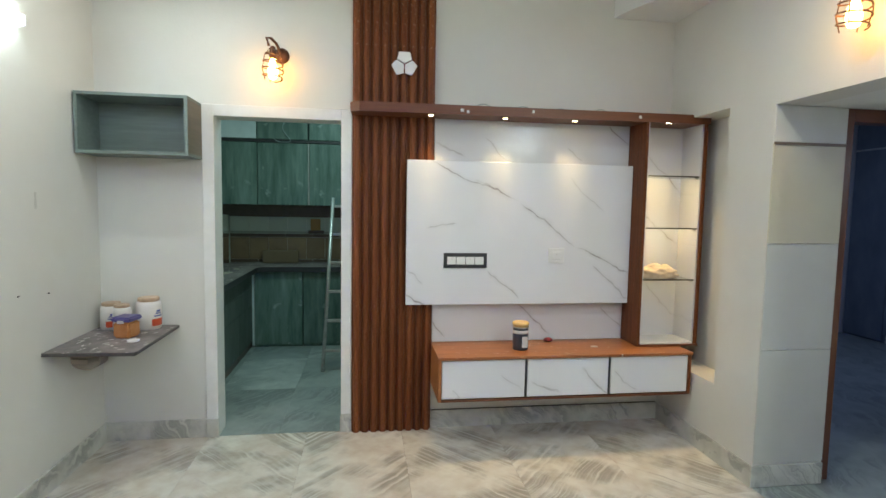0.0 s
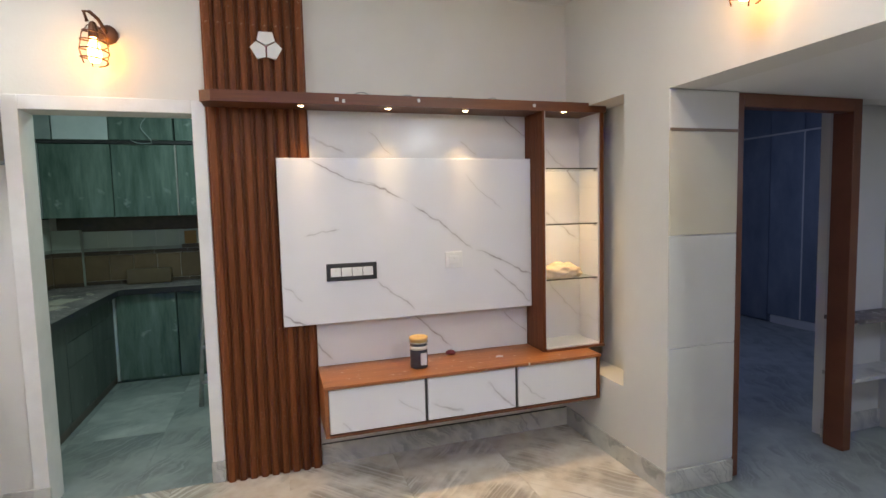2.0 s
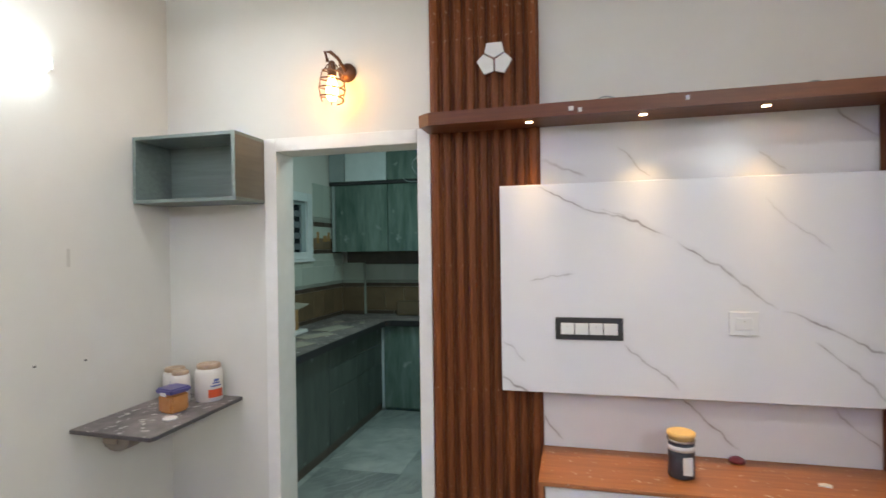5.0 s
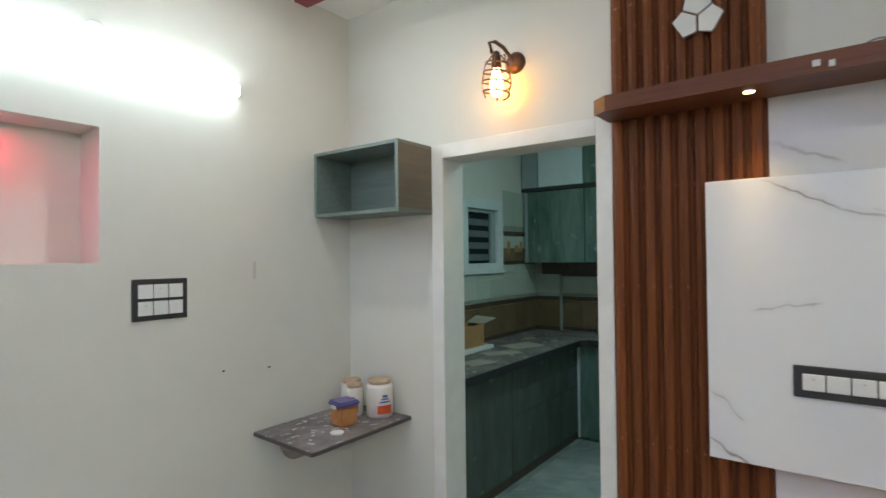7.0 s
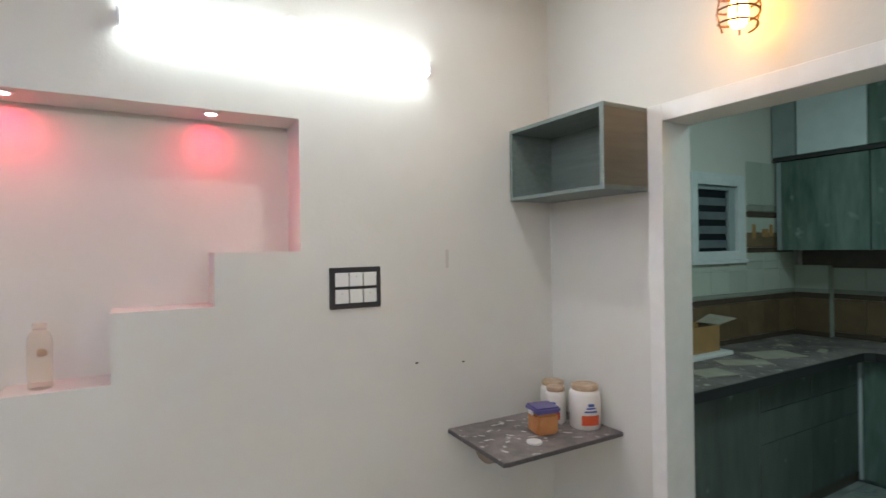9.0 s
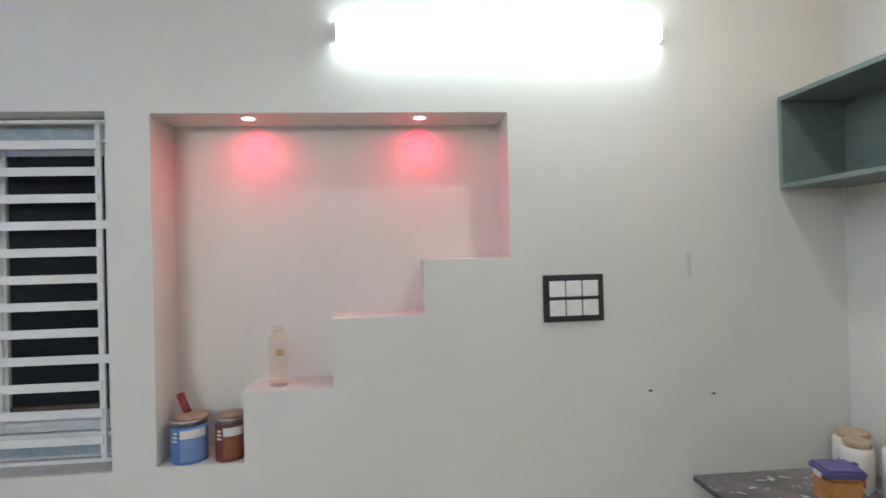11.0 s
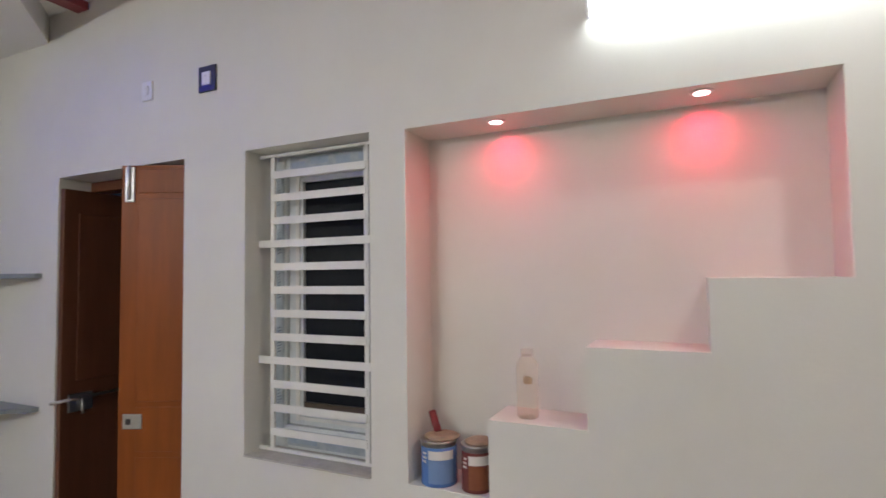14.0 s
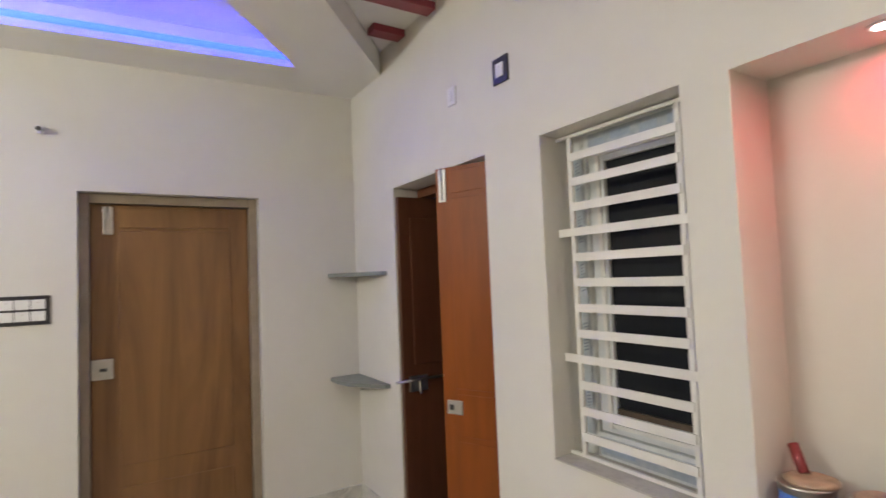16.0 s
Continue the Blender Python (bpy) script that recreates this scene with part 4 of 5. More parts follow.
# ---- west wall fittings ----
def tube_light(m, glow):
    ob = new("tube_light")
    ob.matrix_world = m
    tagged(ob, "white led tube light glowing on the wall", "tube light", "tube lights")
    part("housing", cube(-0.60, 0.60, -0.010, 0, -0.026, 0.026, 0.002), SWITCH, ob)
    t = bmesh.new()
    ends = [[t.verts.new((x, -0.0102 - 0.040 * math.sin(k * math.pi / 12), 0.032 * math.cos(k * math.pi / 12))) for k in range(13)] for x in (-0.592, 0.592)]
    for k in range(12):
        t.faces.new((ends[0][k], ends[0][k + 1], ends[1][k + 1], ends[1][k])).smooth = True
    t.faces.new(ends[0])
    t.faces.new(ends[1][::-1])
    part("diffuser", t, glow, ob, "glowing white tube")
    for s in (-1, 1):
        part("end_cap", cube(min(s * 0.593, s * 0.606), max(s * 0.593, s * 0.606), -0.050, -0.001, -0.028, 0.028, 0.004), SWITCH, ob)
    return ob


tl_a = tube_light(pose(XL, 2.412, 2.418, 0, 0, 90), GLOW)
tube_light(pose(XR, 0.13, 2.50, 0, 0, -90), GLOW_EAST)

switch_plate("switch_board", 0, 0.228, 0, 0.174, 3, 2, 0, "black six-gang switch board with white switches", m=pose(XL, 2.657, 1.446, 0, 0, 90))
switch_plate("bell_switch", 0, 0.103, 0, 0.114, 1, 1, 0, "small black plate with one white switch", m=pose(XL, 0.195, 2.485, 0, 0, 90))
switch_plate("switch_board", 0, 0.30, 0, 0.150, 4, 2, 0, "black two-row switch board with white switches", m=pose(0.260, YB, 1.522, 0, 0, 180))
switch_plate("blank_plate", 0, 0.07, 0, 0.09, 1, 1, 0, "small white blank plate high on the wall", SWITCH, m=pose(XL, -0.195, 2.493, 0, 0, 90))
for y, z in ((2.946, 1.089), (3.193, 1.066)):
    hole = thing("screw_hole", (XL, y, z), "dark chipped screw hole in the plaster", "wall hole", "screw holes")
    bm = bmesh.new()
    lathe([(0.009, 0), (0.006, 0.003)], (0, 0, 0), 7, bm)
    bmesh.ops.transform(bm, matrix=pose(XL, y, z, 0, 90, 0) @ Matrix.Diagonal((0.5, 1.1, 1, 1)), verts=bm.verts)
    part("chip", bm, DARKMARK, hole)
cover = thing("round_cover_plate", (XL, 2.410, 2.515), "round cream junction cover on the wall above the tube light", "cover plate")
bm = lathe([(0.040, 0), (0.040, 0.004), (0.034, 0.008)], (0, 0, 0), 28)
bmesh.ops.transform(bm, matrix=pose(XL, 2.410, 2.515, 0, 90, 0), verts=bm.verts)
part("disc", bm, CEIL, cover)
sf = thing("scuff_mark", (XL, 3.1, 1.55), "faint grey upright scuff on the plaster", "scuff")
part("scuff", prism([(XL, 3.104), (XL + 0.0015, 3.104), (XL + 0.0015, 3.120), (XL, 3.120)], 1.515, 1.60), SCUFF, sf)

for y in (1.483, 2.108):
    led = thing("recess_downlight", (-1.662, y, 2.128), "round recessed downlight glowing pink-red", "downlight", "recess downlights")
    part("trim_ring", lathe([(0.032, 0.0), (0.030, -0.003), (0.022, -0.004)][::-1], (-1.662, y, 2.1385), 24), SWITCH, led)
    part("lens", lathe([(0.021, -0.0055), (0.021, -0.005)], (-1.662, y, 2.1385), 24), REDGLOW, led, "glowing pink lens")

# discs added at the unseen ceiling lights; no such fitting is in view
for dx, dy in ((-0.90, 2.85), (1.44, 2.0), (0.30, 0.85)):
    dlt = thing("ceiling_downlight_fitting", (dx, dy, 3.02), "round white disc added for an unseen ceiling light", "downlight", "ceiling downlights")
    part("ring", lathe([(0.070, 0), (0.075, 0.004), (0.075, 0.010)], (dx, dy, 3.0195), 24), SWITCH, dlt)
def wrap_mark(x, y, z, r, a0, a1):
    """A torn scrap of label on a round body."""
    bm = bmesh.new()
    lo, hi = [], []
    for k in range(9):
        a = radians(a0 + (a1 - a0) * k / 8)
        lo.append(bm.verts.new((x + r * math.cos(a), y + r * math.sin(a), z + 0.116 - 0.004 * math.sin(k * 0.4))))
        hi.append(bm.verts.new((x + r * math.cos(a), y + r * math.sin(a), z + 0.136 + 0.004 * math.sin(k * 0.5))))
    for k in range(8):
        bm.faces.new((lo[k], lo[k + 1], hi[k + 1], hi[k]))
    return bm


bottle = thing("plastic_bottle", (-1.680, 1.568, 1.156), "empty clear plastic bottle, red-light tint put into its colour", "bottle")
part("bottle_body", lathe([(0.030, 0), (0.036, 0.006), (0.036, 0.06), (0.033, 0.07), (0.036, 0.08), (0.037, 0.150), (0.035, 0.172), (0.026, 0.190), (0.019, 0.196), (0.018, 0.202)], (-1.680, 1.568, 1.156)), PINKPLASTIC, bottle)
part("bottle_cap", lathe([(0.0205, 0.199), (0.0205, 0.218), (0.019, 0.220)], (-1.680, 1.568, 1.156)), PINKPLASTIC, bottle)
part("bottle_mark", wrap_mark(-1.680, 1.568, 1.156, 0.0368, -5, 40), JARLID, bottle, "torn tan label scrap")


def wrap(x, y, z, r, a0, a1):
    """A thin band round a tin between two angles and heights."""
    def make(z0, z1):
        bm = bmesh.new()
        lo, hi = [], []
        for k in range(11):
            a = radians(a0 + (a1 - a0) * k / 10)
            lo.append(bm.verts.new((x + r * math.cos(a), y + r * math.sin(a), z + z0)))
            hi.append(bm.verts.new((x + r * math.cos(a), y + r * math.sin(a), z + z1)))
        for k in range(10):
            bm.faces.new((lo[k], lo[k + 1], hi[k + 1], hi[k]))
        return bm
    return make


def paint_tin(x, y, r, h, body, second, label):
    ob = thing("paint_tin", (x, y, 0.909), label, "paint tin", "paint tins in the recess")
    part("tin_body", lathe([(r, 0), (r * 1.02, 0.004), (r, 0.010), (r, h * 0.86)], (x, y, 0.909)), body, ob)
    part("tin_neck", lathe([(r * 0.995, h * 0.86), (r * 0.995, h * 0.95), (r * 1.04, h * 0.955), (r * 1.04, h), (r * 0.92, h * 1.0)], (x, y, 0.909)), STEEL, ob, "bare metal rim")
    part("tin_top", lathe([(r * 0.98, 0), (r * 1.0, 0.006), (r * 0.7, 0.013), (r * 0.2, 0.010)], (x - 0.01, y + 0.008, 0.909 + h)), TINTOP, ob, "paint-crusted lid")
    part("tin_label", wrap(x, y, 0.909, r + 0.001, -10, 75)(0.60 * h, 0.80 * h), PAPER, ob, "pale label")
    part("tin_panel", wrap(x, y, 0.909, r + 0.001, -10, 75)(0.08 * h, 0.585 * h), second, ob)
    for k in range(3):
        part("print_bar", wrap(x, y, 0.909, r + 0.0016, -40 + 3 * k, -18)(0.52 * h + k * 0.09 * h, 0.57 * h + k * 0.09 * h), PAPER, ob)
    return ob


paint_tin(-1.668, 1.250, 0.062, 0.150, TINBLUE, TINPALE, "blue paint tin with crusted lid")
paint_tin(-1.660, 1.393, 0.050, 0.150, TINMAROON, TINRUST, "maroon paint tin with pale label")
br = thing("paint_brush", (-1.70, 1.225, 1.06), "red-handled paint brush resting on the blue tin", "brush")
part("brush_handle", tube([(-1.695, 1.235, 1.068), (-1.71, 1.215, 1.100), (-1.722, 1.198, 1.130)], 0.014, 8), REDCAP, br)

# window with grille
WY0, WY1, WZ0, WZ1 = WIN
win = structure("window_1", bx(bx(bx(bx(bmesh.new(), -1.81, -1.75, WY0, 0.497, WZ0, WZ1, 0.003), -1.81, -1.75, 0.965, WY1, WZ0, WZ1, 0.003), -1.81, -1.75, 0.497, 0.965, WZ0, 1.000, 0.003),
                -1.81, -1.75, 0.497, 0.965, 2.072, WZ1, 0.003), UPVC, "white plastic window frame with protective film", "window")
part("sash", bx(bx(bx(bx(bmesh.new(), -1.80, -1.765, 0.500, 0.575, 1.003, 2.069, 0.003), -1.80, -1.765, 0.925, 0.962, 1.003, 2.069, 0.003), -1.80, -1.765, 0.575, 0.925, 1.003, 1.075, 0.003),
     -1.80, -1.765, 0.575, 0.925, 2.025, 2.069, 0.003), UPVC, win)
part("glazing_bead", bx(bx(bx(bmesh.new(), -1.764, -1.757, 0.540, 0.560, 1.02, 2.05, 0.002), -1.764, -1.757, 0.560, 0.925, 1.025, 1.040, 0.002), -1.764, -1.757, 0.560, 0.925, 2.048, 2.060, 0.002), WHITE, win)
part("pane", cube(-1.785, -1.78, 0.575, 0.925, 1.075, 2.025), NIGHTGLASS, win, "dark night window pane")
part("sill_strip", cube(-1.779, -1.766, 0.577, 0.923, 1.077, 1.098), DARKSTRIP, win, "brown rubber strip at the foot of the pane")
for a in ((-1.7485, -1.7475, 0.436, 0.486, 0.985, 2.085), (-1.7485, -1.7475, 0.52, 0.955, 2.080, 2.135), (-1.7485, -1.7475, 0.505, 0.955, 0.920, 0.985)):
    part("film_strip", cube(*a), FILM, win, "printed protective film")
rng = random.Random(4)
# slanting print on the film, in groups
for zg in (1.06, 1.30, 1.53, 1.72, 1.93):
    bm = bmesh.new()
    for k in range(9):
        z = zg + 0.0125 * k
        prism([(0, 0), (0.026 * rng.uniform(0.6, 1), 0.007), (0.026 * rng.uniform(0.6, 1), 0.012), (0, 0.005)], 0.0, 0.0006, bm)
        new_verts = bm.verts[-8:]
        bmesh.ops.transform(bm, matrix=Matrix(((0, 0, 1, -1.7474), (1, 0, 0, 0.448), (0, 1, 0, z), (0, 0, 0, 1))), verts=new_verts)
    part("film_print", bm, INKGREY, win)
for y0, y1, z0, z1 in ((0.53, 0.60, 2.088, 2.112), (0.63, 0.72, 2.095, 2.125), (0.76, 0.83, 2.086, 2.118), (0.87, 0.93, 2.092, 2.12), (0.52, 0.66, 0.93, 0.955), (0.70, 0.82, 0.945, 0.97)):
    part("print_bar", cube(-1.7474, -1.7468, y0, y1, z0, z1), FILMBLUE, win)
# added dark sheet closes the opening and stands for the night outside
structure("window_1_night_backing", cube(-1.849, -1.82, WY0 + 0.005, WY1 - 0.005, WZ0 + 0.005, WZ1 - 0.005), DARKMARK, "dark sheet added for the night behind the window", "shutter")
structure("window_1_sill", cube(XL - 0.148, XL + 0.006, WY0 + 0.002, WY1 - 0.002, WZ0 - 0.002, WZ0 + 0.004, 0.002), RAWGREY, "crumbly grey plaster sill of the window recess", "sill")
grille = thing("window_grille", (-1.68, 0.713, WZ0 + 0.005), "white flat-bar security grille in the window recess", "window grille")
for k in range(12):
    z = 0.9914 + k * 0.0962
    long = k in (3, 8)
    part("bar", cube(-1.683, -1.677, WY0 + 0.001 if long else 0.478, WY1 - 0.001 if long else 0.948, z - 0.0155, z + 0.0155, 0.001), WHITE, grille)
for y in (0.480, 0.945):
    part("post", cube(-1.696, -1.684, y - 0.010, y + 0.010, WZ0 + 0.016, WZ1 - 0.016, 0.001), WHITE, grille)
part("rail", cube(-1.696, -1.684, WY0 + 0.001, WY1 - 0.001, WZ1 - 0.020, WZ1 - 0.008), WHITE, grille)
part("rail", cube(-1.696, -1.684, WY0 + 0.001, WY1 - 0.001, WZ0 + 0.0045, WZ0 + 0.0165), WHITE, grille)

# two-leaf door in the west wall
fr = structure("door_1", bx(bx(bmesh.new(), -1.849, -1.76, -0.005, 0.048, 0, 2.149, 0.003), -1.849, -1.76, -0.878, -0.005, 2.096, 2.149, 0.003), FRAME_BROWN, "brown painted frame of the entrance door", "door frame")
leaf = thing("door_leaf", (-1.65, 0.03, 0.01), "orange varnished door leaf slightly ajar", "door")


def leaf_at(bm, m):
    bmesh.ops.transform(bm, matrix=m, verts=bm.verts)
    return bm


LM = pose(-1.655, 0.035, 0.0, 0, 0, 24)
part("leaf_board", leaf_at(cube(-0.035, 0.0, -0.325, 0.0, 0.012, 2.138, 0.003), LM), DOOR_ORANGE, leaf)
for z0, z1 in ((2.01, 2.12), (1.08, 1.985), (0.86, 1.055), (0.10, 0.835)):
    part("raised_panel", leaf_at(cube(-0.002, 0.004, -0.245, -0.02, z0, z1, 0.003), LM), DOOR_ORANGE, leaf)
bolt = part("tower_bolt", leaf_at(cube(0.0, 0.008, -0.305, -0.262, 1.97, 2.13, 0.003), LM), STEEL, leaf, "steel tower bolt")
part("bolt_rod", leaf_at(tube([(0.012, -0.283, 1.98), (0.012, -0.283, 2.135)], 0.007, 10), LM), STEEL, bolt)
lock = part("lock_plate", leaf_at(cube(0.0, 0.009, -0.300, -0.215, 0.960, 1.025, 0.003), LM), STEEL, leaf, "steel lock plate")
part("keyhole", leaf_at(cube(0.0092, 0.011, -0.285, -0.262, 0.980, 1.005), LM), BLACK, lock)
leaf2 = thing("door_leaf", (-1.85, -0.86, 0.01), "dark varnished door leaf opened outwards, with steel aldrop bolt", "door")
part("leaf_board", cube(-2.090, -1.606, -0.876, -0.842, 0.012, 2.094, 0.003), DOOR_DARK, leaf2)
part("raised_panel", cube(-2.02, -1.68, -0.843, -0.837, 1.10, 1.97, 0.003), DOOR_DARK, leaf2)
ald = part("aldrop_rod", tube([(-1.545, -0.820, 1.012), (-1.90, -0.820, 1.016)], 0.008, 10), STEEL, leaf2, "long steel sliding bolt")
part("rod_knob", tube([(-1.70, -0.820, 1.014), (-1.70, -0.815, 0.957), (-1.70, -0.81, 0.932)], 0.007, 8), STEEL, ald)
part("aldrop_plate", cube(-1.76, -1.64, -0.842, -0.830, 0.945, 1.035, 0.003), STEEL, leaf2)
structure("door_1_outside", bx(bx(bmesh.new(), -2.75, -2.70, -1.6, 0.6, -0.05, 2.4), -2.70, -1.855, -1.6, 0.6, -0.06, -0.01), DARKMARK, "dark night ground outside the entrance door", "backdrop")

# corner shelves
for z, lab in ((1.647, "upper grey stone corner shelf"), (0.957, "lower grey stone corner shelf")):
    s = thing("corner_shelf", (-1.5, -1.4, z), lab, "shelf", "corner shelves")
    part("shelf_slab", prism([(XL + 0.001, YB + 0.001), (-1.395, YB + 0.001), (-1.390, -1.36), (-1.42, -1.24), (-1.57, -1.02), (XL + 0.001, -1.01)], z - 0.012, z + 0.012), SLATE, s)

# south door
d2 = structure("door_2", bx(bx(bx(bmesh.new(), FD[0] + 0.002, FD[0] + 0.05, YB - 0.16, YB - 0.06, 0, 2.153, 0.003), FD[1] - 0.05, FD[1] - 0.002, YB - 0.16, YB - 0.06, 0, 2.153, 0.003), FD[0] + 0.05, FD[1] - 0.05, YB - 0.16, YB - 0.06, 2.10, 2.153, 0.003), RAWWOOD, "unfinished wooden frame of the back door", "door frame")
dl = thing("wooden_door", (-0.48, YB - 0.1, 0.01), "closed tan polished wooden door with steel bolt and lock", "door")
part("door_board", cube(FD[0] + 0.053, FD[1] - 0.053, YB - 0.135, YB - 0.10, 0.012, 2.097, 0.003), DOOR_TAN, dl)
part("raised_panel", cube(FD[0] + 0.16, FD[1] - 0.19, YB - 0.101, YB - 0.094, 1.965, 2.075, 0.003), DOOR_TAN, dl)
part("raised_panel", cube(FD[0] + 0.16, FD[1] - 0.19, YB - 0.101, YB - 0.094, 0.62, 1.945, 0.004), DOOR_TAN, dl)
part("raised_panel", cube(FD[0] + 0.16, FD[1] - 0.19, YB - 0.101, YB - 0.094, 0.10, 0.50, 0.004), DOOR_TAN, dl)
tb = part("tower_bolt", cube(FD[1] - 0.165, FD[1] - 0.115, YB - 0.10, YB - 0.088, 1.925, 2.085, 0.003), STEEL, dl, "steel tower bolt")
part("bolt_rod", tube([(FD[1] - 0.14, YB - 0.082, 1.935), (FD[1] - 0.14, YB - 0.082, 2.09)], 0.007, 10), STEEL, tb)
lk = part("lock_plate", cube(FD[1] - 0.16, FD[1] - 0.055, YB - 0.10, YB - 0.075, 1.115, 1.225, 0.003), STEEL, dl, "steel night latch")
part("latch_knob", cube(FD[1] - 0.13, FD[1] - 0.095, YB - 0.0755, YB - 0.068, 1.160, 1.177), BLACK, lk)
pb = thing("pipe_stub", (0.156, YB, 2.467), "short white conduit stub with dark end", "pipe")
part("pipe", tube([(0.156, YB, 2.467), (0.156, YB + 0.05, 2.465)], 0.018, 12), SWITCH, pb)
part("pipe_end", tube([(0.156, YB + 0.0495, 2.465), (0.156, YB + 0.053, 2.465)], 0.013, 12), DARKMARK, pb)


# ---- passage ----
ZT = (0.135, 0.795, 1.390, 1.936, 2.140)
tilewall = bpy.data.objects["wall_passage_north"]
for z0, z1, mt in zip(ZT, ZT[1:], (TILE_GREY, TILE_GREY, TILE_YELLOW, PAINT)):
    part("wall_panel", cube(XR + 0.002, 2.693, 2.742, 2.7505, z0 + 0.003, z1 - 0.003, 0.002), mt, tilewall)
part("border_strip", cube(XR + 0.001, 2.694, 2.737, 2.743, 1.928, 1.944, 0.001), BROWNTILE, tilewall)
structure("wall_passage_column", cube(XR + 0.20, 2.695, 2.7515, 2.92, 0, 2.142), PAINT, "cream painted stub wall beside the brown door frame", "wall")
structure("door_3", bx(bx(bx(bmesh.new(), 2.697, 2.768, 2.775, 2.86, 0, 2.146, 0.003), 3.595, 3.663, 2.775, 2.90, 0, 2.146, 0.003), 2.768, 3.595, 2.775, 2.86, 2.072, 2.146, 0.003), FRAME_BROWN, "brown enamel painted wooden door frame", "door frame")
structure("trim_passage", cube(3.672, 3.71, 2.902, 2.969, 0, 2.14), BED, "pale inner edge of the bedroom opening", "trim")
for z, mt, lab in ((0.805, GRANITE, "dusty dark granite recess shelf"), (0.440, SKIRT, "pale marble recess shelf")):
    s = thing("recess_shelf", (3.95, 2.9, z), lab, "shelf", "recess shelves")
    part("shelf_slab", cube(3.665, 4.199, 2.76, 2.969, z - 0.013, z + 0.013, 0.002), mt, s)

# bedroom wardrobe
wr = thing("wardrobe", (6.5, 4.8, 0), "dusty blue laminate fitted wardrobe with loft doors", "wardrobe")
part("carcass", cube(6.32, 6.69, 3.1, 6.19, 0.0, 2.89), WARDROBE, wr)
part("plinth", cube(6.296, 6.319, 3.1, 5.60, 0.0, 0.10), BED, wr, "pale plinth")
ys = (6.19, 5.65, 5.20, 4.70, 4.20, 3.70, 3.12)
for a, b in zip(ys, ys[1:]):
    part("door", cube(6.300, 6.319, b + 0.006, a - 0.006, 0.105 if a < 6 else 0.02, 2.355, 0.002), WARDROBE, wr)
    part("loft_door", cube(6.300, 6.319, b + 0.006, a - 0.006, 2.378, 2.88, 0.002), WARDROBE, wr)
part("rail_strip", cube(6.294, 6.319, 3.1, 6.19, 2.357, 2.376), BED, wr, "pale edge strip")
part("edge_strip", cube(6.294, 6.319, 5.192, 5.208, 0.105, 2.357), BED, wr)


# ---- kitchen ----
ZW = 0.885
counter = thing("kitchen_worktop", (-1.2, 6.1, ZW - 0.05), "dusty black granite L-shaped worktop", "worktop")
part("slab", prism([(KX, YT + 0.18), (-1.085, YT + 0.18), (-1.085, 5.93), (-1.04, 5.985), (1.29, 5.985), (1.29, KY), (KX, KY)], ZW - 0.028, ZW), GRANITE, counter)
part("front_edge", prism([(-1.0845, YT + 0.18), (-1.076, YT + 0.18), (-1.076, 5.926), (-1.036, 5.976), (1.29, 5.976), (1.29, 5.9845), (-1.0395, 5.9845), (-1.0845, 5.9295)], ZW - 0.054, ZW - 0.001), BLACK, counter)
for a, b in ((3.95, 4.86), (4.865, 5.42), (5.425, 6.03)):
    cab = thing("base_cabinet", (-1.45, (a + b) / 2, 0), "dusty dark green base cabinet with drawer fronts", "cabinet", "kitchen base cabinets")
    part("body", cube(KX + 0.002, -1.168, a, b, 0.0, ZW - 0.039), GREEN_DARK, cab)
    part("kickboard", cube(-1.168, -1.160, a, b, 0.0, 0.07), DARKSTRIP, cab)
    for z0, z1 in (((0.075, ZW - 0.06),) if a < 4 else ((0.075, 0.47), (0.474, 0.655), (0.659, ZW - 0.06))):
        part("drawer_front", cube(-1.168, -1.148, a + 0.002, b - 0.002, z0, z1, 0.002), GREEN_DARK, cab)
for a, b in ((-1.125, -0.62), (-0.61, -0.08), (-0.07, 0.5), (0.51, 1.28)):
    cab = thing("base_cabinet", ((a + b) / 2, 6.3, 0), "dusty green base cabinet with plain doors", "cabinet", "kitchen base cabinets")
    part("body", cube(a, b, 6.04, KY - 0.002, 0.0, ZW - 0.039), GREEN, cab)
    part("door", cube(a + 0.003, b - 0.003, 6.02, 6.04, 0.03, ZW - 0.06, 0.002), GREEN, cab)
cp_ = thing("corner_post", (-1.136, 6.02, 0), "pale corner post between the base cabinets", "post")
part("post", cube(-1.147, -1.127, 6.014, 6.036, 0.02, ZW - 0.06), FROST, cp_)
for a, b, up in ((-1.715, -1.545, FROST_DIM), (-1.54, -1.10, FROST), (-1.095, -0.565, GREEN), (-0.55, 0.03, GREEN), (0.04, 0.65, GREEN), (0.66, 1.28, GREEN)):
    if a > -1.7:
        a2 = -1.660 if a < -1.5 else a
        cab = thing("wall_cabinet", ((a2 + b) / 2, 6.3, 1.555), "dusty green wall cabinet hung under a loft cabinet", "cabinet", "kitchen wall cabinets")
        part("body", cube(a2, b, 6.12, KY - 0.002, 1.557, 2.222), GREEN, cab)
        part("door", cube(a2 + 0.003, b - 0.002, 6.10, 6.12, 1.552, 2.220, 0.002), GREEN, cab)
    loft = thing("loft_cabinet", ((a + b) / 2, 6.3, 2.26), "pale glossy loft cabinet above the wall cabinets" if up is not GREEN else "green loft cabinet above the green wall cabinets", "cabinet", "kitchen loft cabinets")
    part("body", cube(a, b, 6.10, KY - 0.002, 2.254, 2.88), GREEN, loft)
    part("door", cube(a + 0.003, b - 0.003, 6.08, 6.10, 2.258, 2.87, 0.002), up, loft)
